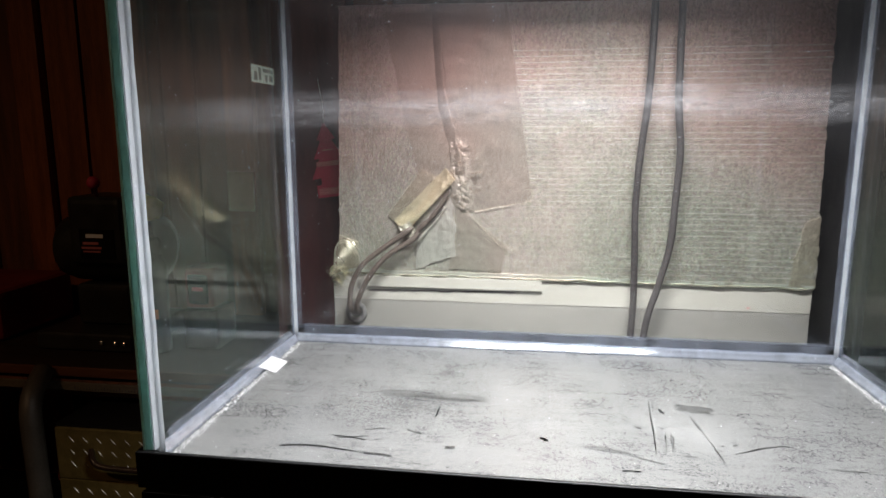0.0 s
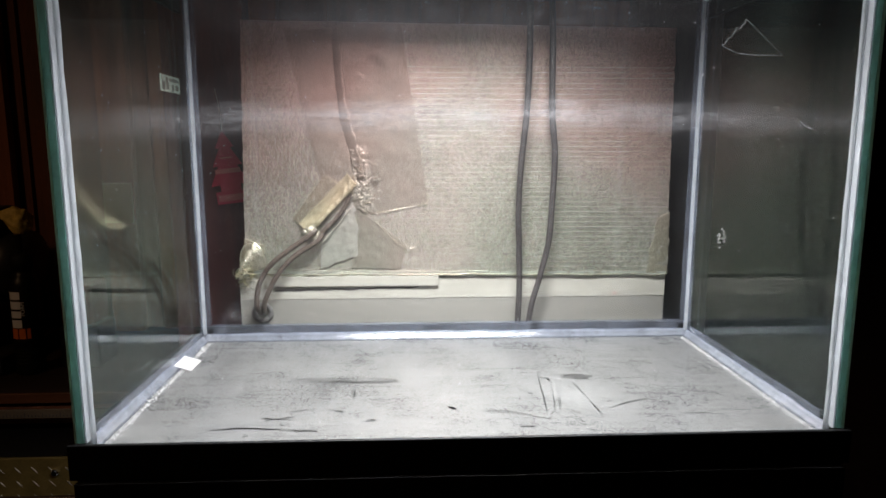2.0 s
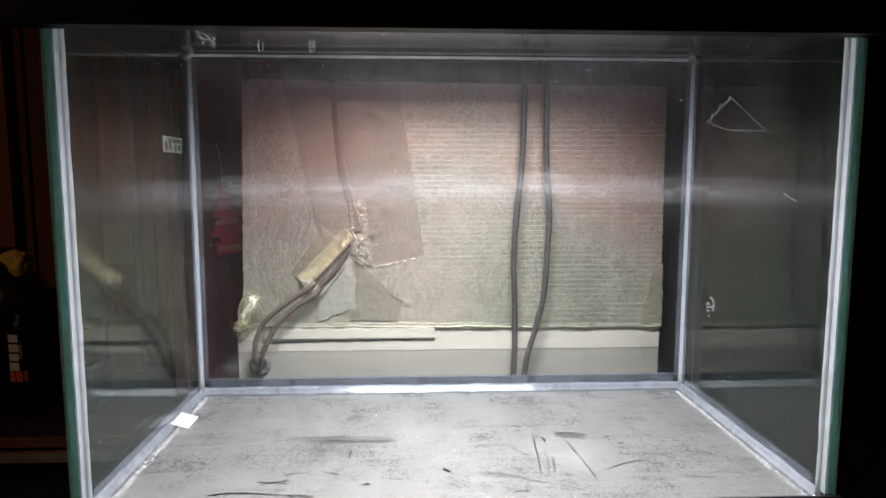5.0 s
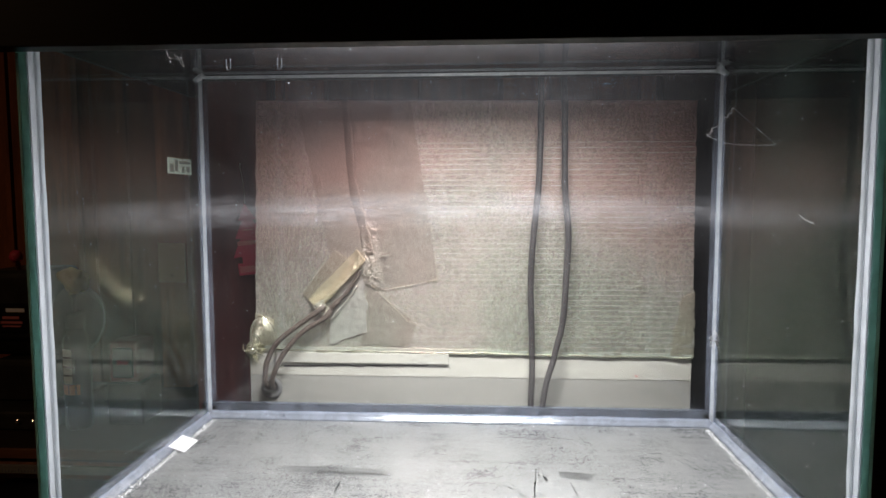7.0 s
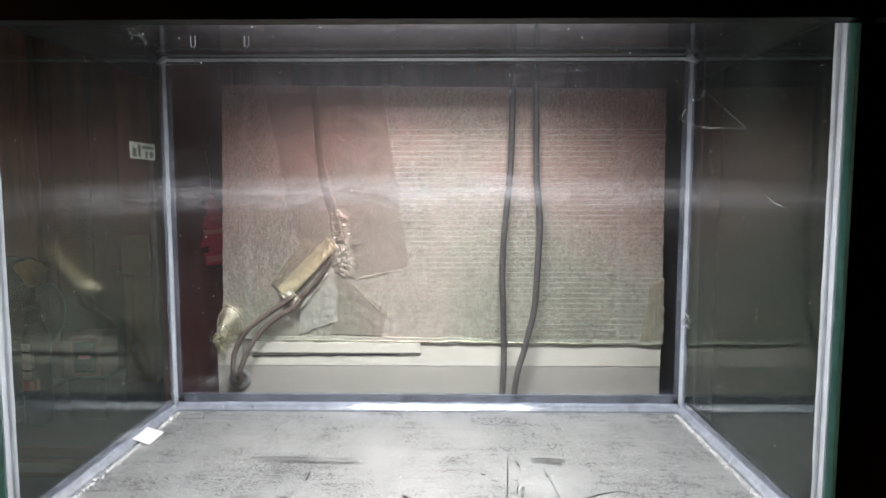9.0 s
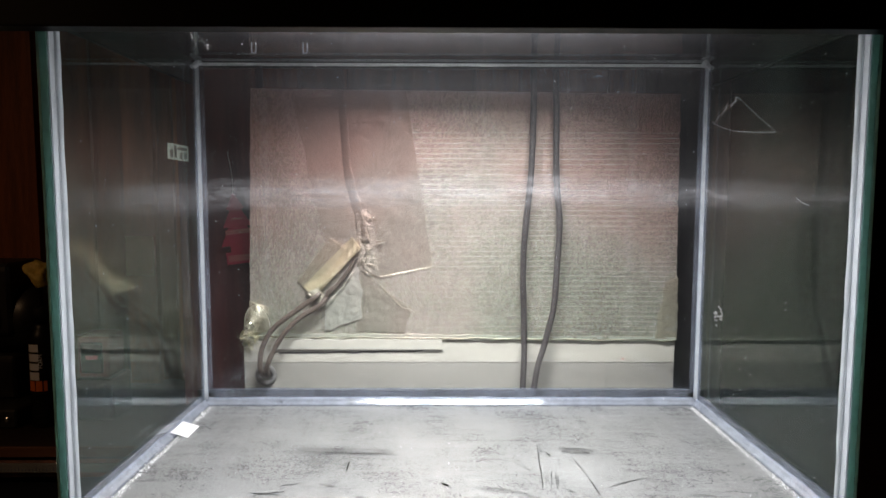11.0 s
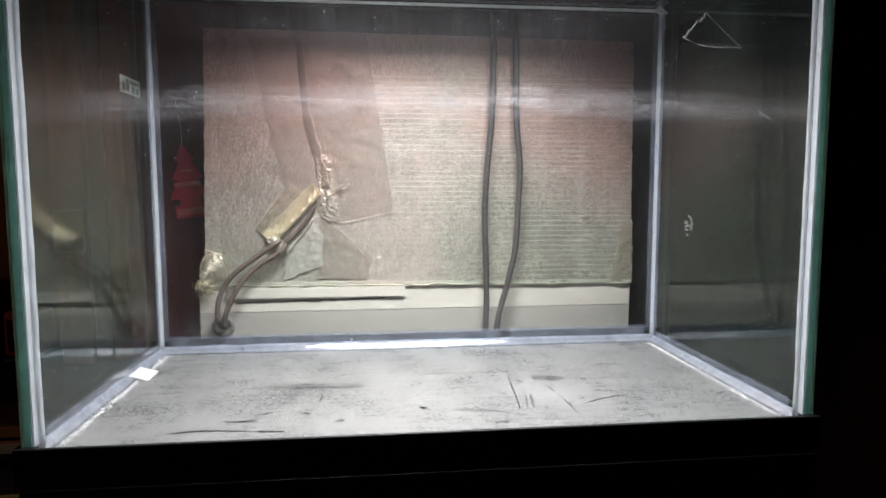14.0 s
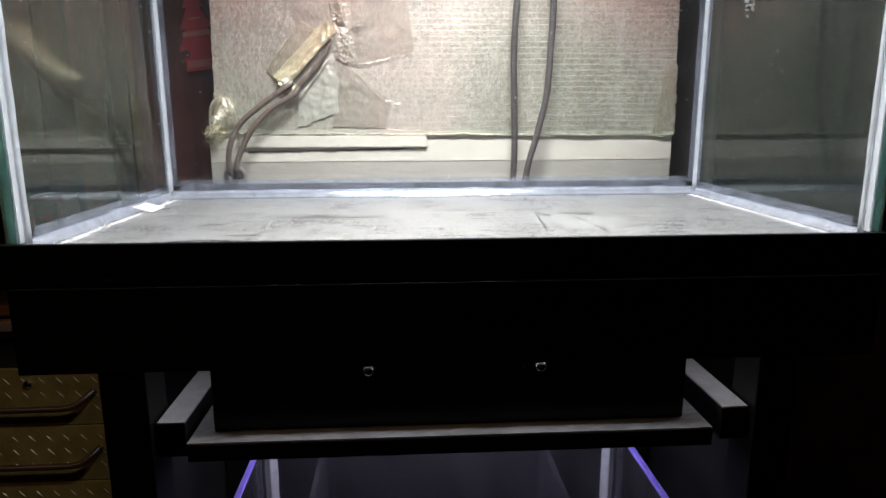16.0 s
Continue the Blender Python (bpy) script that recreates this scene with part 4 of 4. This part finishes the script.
part("foil_flap", sheet([(-0.388, 0.963), (-0.352, 0.950), (-0.352, 0.905), (-0.396, 0.895)], 24, 18, FY - 0.0045, 0.004, 0.004, 60.0, (0.002, 0.003, 0.002, 0.002), seed=17.0), M_TAPE_WARM, panel, "crumpled torn foil flap")
random.seed(23)
for k in range(20):
    q = k / 19
    w, h = 0.006 + 0.046 * q, 0.012 + 0.050 * q
    x0 = -0.396 + random.uniform(-0.001, 0.001)
    part("foil_curl", sweep([(x0, FY - 0.0105, 0.896), (x0 + w * 0.05, FY - 0.012, 0.896 + h * 0.7), (x0 + w * 0.4, FY - 0.0125, 0.896 + h), (x0 + w * 0.85, FY - 0.012, 0.896 + h * 0.72), (x0 + w, FY - 0.010, 0.897 + 0.2 * h)], random.uniform(0.0003, 0.0007), 6, smooth_steps=4, wobble=0.7), random.choice((M_TAPE_BRIGHT, M_GLINT, M_TAPE_WARM)), panel, "curled strand of torn foil")

for pth, w in (([(0.378, FY - 0.0030, 1.248), (0.366, FY - 0.0030, 1.20), (0.352, FY - 0.0030, 1.147)], 0.0006), ([(0.310, FY - 0.0030, 1.017), (0.330, FY - 0.0030, 1.019), (0.347, FY - 0.0030, 1.026)], 0.0007),
               ([(0.389, FY - 0.0030, 1.107), (0.402, FY - 0.0030, 1.1065), (0.415, FY - 0.0030, 1.107)], 0.0007), ([(0.291, FY - 0.003, 1.154), (0.294, FY - 0.003, 1.152), (0.298, FY - 0.003, 1.151)], 0.0018)):
    part("scratch", sweep(pth, w * 0.6, 5, wobble=0.9), M_TAPE_PALE, panel, "pale scratch in the foil")
part("red_dot", box(0.334, 0.338, FY + 0.0006, FY + 0.0011, 0.8475, 0.851, 0.0002), M_RED_PALE, panel, "tiny red spot")

# cables
for k, path in enumerate(([(0.150, 0.512, 1.440), (0.152, 0.508, 1.345), (0.149, 0.506, 1.215), (0.139, 0.506, 1.100), (0.136, 0.506, 1.020), (0.138, 0.506, 0.955), (0.140, 0.506, 0.860), (0.138, 0.507, 0.790), (0.135, 0.508, 0.600), (0.135, 0.508, GROUND + 0.008)],
                          [(0.190, 0.512, 1.440), (0.194, 0.508, 1.345), (0.196, 0.506, 1.205), (0.203, 0.505, 1.120), (0.200, 0.504, 1.040), (0.195, 0.504, 0.958), (0.180, 0.505, 0.890), (0.160, 0.506, 0.800), (0.152, 0.508, 0.600), (0.152, 0.508, GROUND + 0.008)])):
    solid("power_cable", sweep(path, 0.0058, 12, smooth_steps=10, wobble=0.06), M_CABLE, "dark grey rubber cable hanging before the foil board", "cable", "cables behind the tank", smooth=True)
for k, path in enumerate(([(-0.250, 0.515, 0.980), (-0.263, 0.509, 0.9695), (-0.308, 0.507, 0.938), (-0.340, 0.506, 0.9105), (-0.360, 0.506, 0.874), (-0.3655, 0.510, 0.834), (-0.361, 0.522, 0.819), (-0.360, 0.537, 0.817)],
                          [(-0.238, 0.514, 0.972), (-0.249, 0.509, 0.958), (-0.291, 0.505, 0.931), (-0.325, 0.502, 0.893), (-0.348, 0.504, 0.8475), (-0.354, 0.514, 0.823), (-0.356, 0.537, 0.816)])):
    solid("power_cable", sweep(path, 0.0050, 12, smooth_steps=8, wobble=0.08), M_CABLE_BROWN, "grey rubber cable running from a foil sleeve into a grommet", "cable", "cables into the grommet", smooth=True)
grom = thing("cable_grommet", "dark rubber grommet ring in the lower board", "grommet")
ringpath = [(-0.360 + 0.0160 * math.cos(a), 0.5310, 0.816 + 0.0160 * math.sin(a)) for a in (2 * math.pi * k / 16 for k in range(17))]
part("ring", sweep(ringpath, 0.0052, 8, smooth_steps=3), M_GROMMET, grom, "", True)

# ---------------- stand ----------------
stand = thing("aquarium_stand", "black painted wooden stand under the aquarium", "stand")
part("top_board", box(-0.455, 0.455, -0.004, 0.450, 0.738, 0.7565, 0.001), M_WOODBLACK, stand)
part("apron", box(-0.456, 0.456, -0.0105, -0.0045, 0.664, 0.755, 0.0007), M_WOODBLACK, stand, "black front apron with a worn edge")
for s in (-1, 1):
    x = sorted((s * 0.331, s * 0.375))
    part("leg", box(x[0], x[1], -0.0075, 0.046, GROUND, 0.6635, 0.002), M_WOODBLACK, stand)
    part("leg", box(x[0], x[1], 0.390, 0.448, GROUND, 0.7375, 0.002), M_WOODBLACK, stand)
    x = sorted((s * 0.376, s * 0.392))
    part("side_panel", box(x[0], x[1], 0.020, 0.445, GROUND, 0.7375, 0.001), M_WOODBLACK, stand, "black side panel")
    x = sorted((s * 0.299, s * 0.3285))
    part("shelf_rail", box(x[0], x[1], 0.004, 0.389, 0.560, 0.5975), M_WOODBLACK, stand)
    part("rail_top", box(x[0], x[1], 0.004, 0.389, 0.598, 0.600), M_PALETOP, stand, "pale top of the shelf rail")
part("rear_panel", box(-0.375, 0.375, 0.449, 0.456, GROUND, 0.7375), M_CHARCOAL, stand, "dark rear panel")
part("shelf", box(-0.296, 0.286, -0.004, 0.388, 0.557, 0.5765, 0.001), M_WOODBLACK, stand)
part("shelf_top", box(-0.296, 0.286, -0.003, 0.388, 0.577, 0.5785), M_SHELF, stand, "worn shelf top, greyed by light put in its colour")

unit = thing("control_box", "flat black equipment box with two chrome knobs on the stand's shelf", "equipment box")
part("case", box(-0.274, 0.262, 0.022, 0.300, 0.579, 0.657, 0.003), M_BLACK, unit)
for x in (-0.100, 0.091):
    kn = part("knob", lathe([(0.004, 0.0), (0.005, 0.004), (0.0066, 0.006), (0.0068, 0.010), (0.0055, 0.013), (0.003, 0.0145)], 20, (x, 0.0215, 0.651), None, pose(0, 0, 0, 90, 0, 0)), M_KNOB, unit, "small chrome knob", True)
part("switch", box(0.073, 0.076, 0.019, 0.0218, 0.645, 0.655, 0.0005), M_KNOB, unit, "narrow metal switch")
part("print_bar", box(-0.205, -0.170, 0.0213, 0.0218, 0.611, 0.614), M_CHARCOAL, unit)

# sump tank below
sump = thing("sump_tank", "lower glass tank lit violet inside the stand", "aquarium")
SX, SY0, SY1, SZ0, SZ1 = 0.300, 0.055, 0.375, 0.060, 0.402
for s in (-1, 1):
    x = sorted((s * SX, s * (SX - 0.008)))
    a = part("side_pane", box(x[0], x[1], SY0 + 0.0085, SY1 - 0.0085, SZ0, SZ1), M_SUMP, sump)
    a.visible_shadow = False
    part("pane_edge", box(x[0], x[1], SY0, SY1, SZ1 + 0.0003, SZ1 + 0.006, 0.001), M_PURPLE, sump, "top edge with a violet glow in its colour")
    part("corner_seam", bead((s * (SX - 0.008), SY1 - 0.008, SZ0), (s * (SX - 0.008), SY1 - 0.008, SZ1), (-s, 0, 0), (0, -1, 0), 0.011), M_SILICONE, sump, "white silicone corner seam", True)
for y in (SY0, SY1 - 0.008):
    a = part("front_pane" if y == SY0 else "rear_pane", box(-SX, SX, y, y + 0.008, SZ0, SZ1), M_SUMP, sump)
    a.visible_shadow = False
part("bottom_pane", box(-SX + 0.0085, SX - 0.0085, SY0 + 0.0085, SY1 - 0.0085, SZ0, SZ0 + 0.008), M_CHARCOAL, sump)
part("base_board", box(-SX - 0.01, SX + 0.01, SY0 - 0.01, SY1 + 0.005, GROUND, SZ0 - 0.0003, 0.002), M_WOODBLACK, sump)
part("divider", box(-0.205, -0.197, SY0 + 0.009, SY1 - 0.009, SZ0 + 0.009, SZ1 - 0.03), M_SUMP, sump, "glass divider").visible_shadow = False
part("divider", box(0.170, 0.178, SY0 + 0.009, SY1 - 0.009, SZ0 + 0.009, SZ1 - 0.03), M_SUMP, sump, "glass divider").visible_shadow = False
# Unseen housing added for the shelf's fill lamp.
ul = thing("shelf_fill_bar", "unseen bar added under the stand's top board for fill light", "lamp")
part("housing", box(-0.312, 0.312, 0.022, 0.046, 0.7275, 0.7375, 0.001), M_DARKMETAL, ul)
sl = thing("sump_light", "small violet LED bar under the shelf", "lamp")
part("housing", box(-0.24, 0.24, 0.21, 0.27, 0.547, 0.5565, 0.001), M_DARKMETAL, sl)

# ---------------- behind the tank, to its side ----------------
post = solid("wall_post", box(-0.60, -0.425, 0.735, 0.80, GROUND, 2.5, 0.003), M_POST, "dull maroon stained wooden post behind the aquarium", "post", kind="structure")
solid("wall_post", box(0.428, 0.62, 0.735, 0.80, GROUND, 2.5, 0.003), M_POST_GREY, "grey-brown weathered wooden post behind the aquarium", "post", kind="structure")
fresh = thing("air_freshener", "red tree-shaped cardboard air freshener hanging on a string", "air freshener")
FX, FYY, FZ = -0.487, 0.722, 1.085
outline = [(0, 0.085), (0.020, 0.050), (0.012, 0.048), (0.032, 0.010), (0.020, 0.010), (0.042, -0.032), (0.022, -0.030), (0.022, -0.045), (0.034, -0.045), (0.034, -0.072)]
own = bmesh.new()
prof = outline + [(-x, z) for x, z in reversed(outline) if x]
f0 = [own.verts.new((FX + x, FYY, FZ + z)) for x, z in prof]
f1 = [own.verts.new((FX + x, FYY + 0.002, FZ + z)) for x, z in prof]
own.faces.new(f0)
own.faces.new(f1[::-1])
for i in range(len(prof)):
    j = (i + 1) % len(prof)
    own.faces.new((f0[i], f0[j], f1[j], f1[i]))
part("card", own, M_RED, fresh)
bars([(FX - 0.028, FX + 0.026, FZ - 0.006, FZ + 0.004), (FX - 0.030, FX + 0.030, FZ - 0.066, FZ - 0.052), (FX - 0.012, FX + 0.012, FZ + 0.026, FZ + 0.029)], FYY - 0.0003, fresh, M_RED_PALE)
part("string", sweep([(FX, FYY + 0.001, FZ + 0.083), (FX + 0.004, FYY + 0.001, FZ + 0.12), (FX, FYY + 0.006, FZ + 0.17), (FX, FYY + 0.014, FZ + 0.172)], 0.0007, 5), M_LABEL, fresh, "thin pale string")
hang = Vector((FX, FYY, FZ + 0.172))
fresh.matrix_basis = Matrix.Translation(hang) @ Matrix.Rotation(-radians(7), 4, "Y") @ Matrix.Translation(-hang)

# ---------------- tool chest ----------------
# The chest, the bench and what stands on it are laid out at reduced size round HUB and enlarged to their true size and place.
HUB, CHEST_SIZE, BENCH_SIZE = Vector((-0.06, -0.73, 1.14)), 1.63, 1.37


def enlarged(k):
    return Matrix.Translation(HUB) @ Matrix.Scale(k, 4) @ Matrix.Translation(-HUB)


chest = thing("tool_chest", "metal tool chest with tread-plate drawers and dark handles", "tool chest")
CX0, CX1, CY, CTOP = -0.972, -0.591, 0.420, 0.578
CFOOT = HUB.z + (GROUND - HUB.z) / CHEST_SIZE
part("case", box(CX0, CX1, CY + 0.004, 0.690, CFOOT, CTOP + 0.006, 0.004), M_BLACK, chest, "dark metal case")
mark = lathe([(0.0002, -0.0080), (0.0008, -0.004), (0.0011, 0.0), (0.0008, 0.004), (0.0002, 0.0080)], 6)
mark_me = finish(mark, "tread_mark", M_TREAD_BAR)
for d in range(4):
    z1 = CTOP - d * 0.1085
    z0 = z1 - 0.1065
    dr = part("drawer_front", box(CX0 + 0.004, CX1 - 0.002, CY - 0.004, CY + 0.0035, z0, z1, 0.0015), M_TREAD, chest, "tread-plate drawer front")
    hp = [(CX0 + 0.080, CY - 0.004, z0 + 0.064), (CX0 + 0.095, CY - 0.022, z0 + 0.052), (CX0 + 0.120, CY - 0.026, z0 + 0.042), (CX0 + 0.20, CY - 0.026, z0 + 0.040), (CX1 - 0.10, CY - 0.026, z0 + 0.040), (CX1 - 0.052, CY - 0.026, z0 + 0.042), (CX1 - 0.032, CY - 0.020, z0 + 0.052), (CX1 - 0.017, CY - 0.004, z0 + 0.064)]
    part("handle", sweep(hp, 0.0058, 10), M_BROWN, dr, "dark brown bar handle", True)
    for r in range(3):
        for c in range(12):
            o = new("tread_mark", mark_me)
            o.parent = dr
            o.matrix_basis = pose(CX1 - 0.0155 - c * 0.0297, CY - 0.0042, z1 - 0.0225 - r * 0.0262, 0, -42, 0)
part("lock", lathe([(0.007, 0), (0.007, 0.004), (0.005, 0.006)], 16, (CX1 - 0.1275, CY - 0.004, CTOP - 0.027), None, pose(0, 0, 0, 90, 0, 0)), M_CHROME, chest, "round chrome lock")
chest.matrix_basis = enlarged(CHEST_SIZE)

# ---------------- work bench and what stands on it ----------------
BFOOT = HUB.z + (GROUND - HUB.z) / BENCH_SIZE
bench = thing("work_bench", "low wooden work bench, front edge coloured as lit orange", "bench")
part("bench_top", box(-2.6, -0.64, 0.752, 1.315, 0.545, 0.575, 0.003), M_BENCH_TOP, bench, "dark bench top")
part("front_strip", box(-2.6, -0.64, 0.745, 0.7515, 0.552, 0.576, 0.002), M_BENCH, bench, "front strip with orange lamplight in its colour")
part("apron", box(-2.55, -0.66, 0.780, 0.80, 0.488, 0.5445, 0.002), M_PLANK_DARK, bench)
for x in (-2.5, -1.6, -0.675):
    part("leg", box(x - 0.03, x + 0.03, 0.801, 0.861, BFOOT, 0.5445, 0.003), M_PLANK_DARK, bench)
    part("leg", box(x - 0.03, x + 0.03, 1.23, 1.29, BFOOT, 0.5445, 0.003), M_PLANK_DARK, bench)
rule = thing("steel_rule", "dull beige measuring rule along the bench front", "ruler")
part("blade", box(-1.9, -0.70, 0.737, 0.7445, 0.545 - 0.026, 0.545 - 0.006, 0.001), M_RULE, rule)
for k in range(40):
    part("graduation", box(-1.16 + k * 0.008, -1.158 + k * 0.008, 0.7364, 0.7369, 0.522, 0.528 + 0.004 * (k % 5 == 0)), M_CABLE, rule)
mount = part("bracket", box(-1.88, -0.72, 0.7446, 0.7449, 0.515, 0.5449), M_PLANK_DARK, rule)

can = thing("foam_can", "black spray foam can with white and orange print", "spray can")
QX, QY, QZ = -1.028, 0.900, 0.5755
part("body", lathe([(0.030, 0.0), (0.033, 0.004), (0.033, 0.225), (0.030, 0.238), (0.022, 0.250), (0.022, 0.262)], 32, (QX, QY, QZ)), M_BLACK, can, "", True)
part("collar", lathe([(0.024, 0.2625), (0.024, 0.295), (0.016, 0.305)], 24, (QX, QY, QZ)), M_CHARCOAL, can, "dark plastic collar", True)
part("stem", lathe([(0.006, 0.3055), (0.006, 0.36)], 12, (QX, QY, QZ)), M_BLACK, can)
foam = bmesh.new()
bmesh.ops.create_icosphere(foam, subdivisions=4, radius=0.030)
for v in foam.verts:
    v.co *= 1 + 0.55 * noise.noise(v.co * 45) + 0.15 * noise.noise(v.co * 120)
    v.co += Vector((QX + 0.003, QY, QZ + 0.385))
part("cured_foam", foam, M_GOLD, can, "lump of cured yellow foam on the nozzle", True)


def curved_bar(x0, x1, z0, z1, material, label=""):
    """A printed bar that follows the can's round side; x is measured along it."""
    own = bmesh.new()
    r, n = 0.0334, 6
    rows = []
    for i in range(n + 1):
        a = (x0 + (x1 - x0) * i / n) / r
        rows.append([own.verts.new((QX + math.sin(a) * q, QY - math.cos(a) * q, QZ + z)) for q, z in ((r, z0), (r, z1), (r - 0.0003, z1), (r - 0.0003, z0))])
    for a, b in zip(rows, rows[1:]):
        for k in range(4):
            own.faces.new((a[k], a[(k + 1) % 4], b[(k + 1) % 4], b[k]))
    own.faces.new(rows[0])
    own.faces.new(rows[-1])
    part("print_bar", own, material, can, label)


for z0, z1 in ((0.122, 0.142), (0.147, 0.164), (0.169, 0.188), (0.193, 0.212)):
    curved_bar(-0.022, 0.006, z0, z1, M_PRINT)
for x0, x1 in ((-0.024, -0.006), (-0.003, 0.012), (0.015, 0.023)):
    curved_bar(x0, x1, 0.094, 0.120, M_ORANGE)
curved_bar(-0.016, 0.016, 0.086, 0.094, M_CHARCOAL)
for k in range(5):
    curved_bar(-0.018, 0.018, 0.030 + k * 0.009, 0.034 + k * 0.009, M_CHARCOAL)
txt = bpy.data.curves.new("foam_word", "FONT")
txt.body, txt.size, txt.extrude = "FOAM", 0.013, 0.0002
tob = bpy.data.objects.new("foam_word_source", txt)
me = bpy.data.meshes.new_from_object(tob)
bpy.data.objects.remove(tob)
me.materials.append(M_PRINT)
word = new("word_foam", me)
word.parent = can
ang = 0.33
word.matrix_basis = Matrix.Translation((QX + math.sin(ang + 0.1) * 0.0350, QY - math.cos(ang + 0.1) * 0.0350, QZ + 0.152)) @ pose(0, 0, 0, 0, 0, math.degrees(ang)) @ pose(0, 0, 0, 90, 0, 0) @ pose(0, 0, 0, 0, 0, 90)
word["label"] = "small white word on the can"

mach = thing("bench_machine", "black bench grinder-sander with a red switch and printed plate", "machine")
part("base", box(-1.36, -1.08, 0.86, 1.14, 0.5755, 0.625, 0.012, segments=3), M_DARKMETAL, mach)
part("column", box(-1.29, -1.13, 0.94, 1.10, 0.6255, 0.74, 0.015, segments=3), M_DARKMETAL, mach)
part("motor", lathe([(0.05, -0.15), (0.085, -0.135), (0.095, -0.10), (0.095, 0.10), (0.085, 0.135), (0.05, 0.15)], 32, (-1.20, 1.01, 0.835), None, pose(0, 0, 0, 0, 90, 0)), M_DARKMETAL, mach, "round dark motor", True)
part("head", box(-1.27, -1.11, 0.905, 1.06, 0.80, 0.985, 0.02, segments=3), M_DARKMETAL, mach)
part("name_plate", box(-1.235, -1.135, 0.9025, 0.9045, 0.82, 0.90, 0.001), M_BLACK, mach, "black printed plate")
bars([(-1.215, -1.165, 0.876, 0.886)], 0.902, mach, M_PRINT)
bars([(-1.225, -1.180, 0.858, 0.865), (-1.230, -1.172, 0.846, 0.852), (-1.226, -1.176, 0.837, 0.841)], 0.902, mach, M_RED_PALE)
part("switch_lever", lathe([(0.004, -0.04), (0.006, 0.0), (0.013, 0.006), (0.016, 0.016), (0.012, 0.028), (0.004, 0.032)], 20, (-1.175, 0.90, 1.010), None, pose(0, 0, 0, 35, 20, 0)), M_RED, mach, "red knob on a short lever", True)
for x in (-1.165, -1.125, -1.10):
    part("bolt", lathe([(0.006, 0), (0.006, 0.004), (0.003, 0.006)], 12, (x, 0.859, 0.602), None, pose(0, 0, 0, 90, 0, 0)), M_CHROME, mach, "bright bolt head")
redtool = thing("red_power_tool", "small red and black cordless tool on the bench", "power tool")
part("body", box(-0.962, -0.882, 0.93, 1.02, 0.685, 0.795, 0.012, segments=3), M_RED_DARK, redtool)
part("panel", box(-0.950, -0.896, 0.9270, 0.9295, 0.700, 0.778, 0.004), M_BLACK, redtool, "black front panel")
part("battery", box(-0.965, -0.870, 0.92, 1.03, 0.5755, 0.6845, 0.008), M_BLACK, redtool, "black battery block")
part("print_bar", box(-0.938, -0.908, 0.9260, 0.9269, 0.735, 0.745), M_RED, redtool)
redbox = thing("red_case", "dull red plastic tool case at the bench end", "case")
part("shell", box(-1.95, -1.50, 0.90, 1.20, 0.5755, 0.72, 0.02, segments=3), M_RED_DARK, redbox)
part("carry_handle", sweep([(-1.80, 0.905, 0.66), (-1.79, 0.875, 0.66), (-1.66, 0.875, 0.66), (-1.65, 0.905, 0.66)], 0.009, 8), M_BLACK, redbox, "black handle", True)

pipe = thing("plastic_pipe", "pale plastic pipe bent beside the tool chest", "pipe")
part("tube", sweep([(-0.985, 0.40, CFOOT + 0.002), (-0.995, 0.40, 0.30), (-1.010, 0.41, 0.52), (-1.025, 0.43, 0.62), (-1.05, 0.50, 0.66)], 0.020, 14), M_PIPE, pipe, "", True)
plate = thing("wall_plate", "tan electrical cover plate screwed to the wall boards", "cover plate")
part("plate", box(-0.985, -0.900, 1.256, 1.2615, 0.910, 1.030, 0.002), M_TAN, plate)
for z in (0.930, 1.010):
    part("screw", lathe([(0.004, 0), (0.003, 0.0015)], 10, (-0.942, 1.2558, z), None, pose(0, 0, 0, 90, 0, 0)), M_CHROME, plate)

pipe.matrix_basis = enlarged(CHEST_SIZE)
for ob in (bench, rule, can, mach, redtool, redbox, plate):
    ob.matrix_basis = enlarged(BENCH_SIZE)

lampf = thing("ceiling_lamp", "small warm ceiling lamp with a round metal base", "lamp")
part("base", lathe([(0.16, 0.0), (0.17, 0.02), (0.12, 0.10)], 28, (-2.3, -0.7, 2.40)), M_CHROME, lampf, "", True)

# wall boards
random.seed(21)
x = -4.25
while x < 0.8:
    w = random.uniform(0.15, 0.20)
    bright = random.random() < 0.42
    part("wall_board", box(x, x + w - 0.016, NORTH - 0.040 if bright else NORTH - 0.022, NORTH - 0.0005, GROUND, 2.5), M_PLANK if bright else M_PLANK_DARK, wall_n)
    x += w
for xs in (-2.225, -1.745, -1.265, -0.665):
    part("wall_stud", box(xs - 0.062, xs + 0.062, NORTH - 0.081, NORTH - 0.0405, GROUND, 2.5, 0.002), M_PLANK, wall_n, "orange-brown wooden stud")
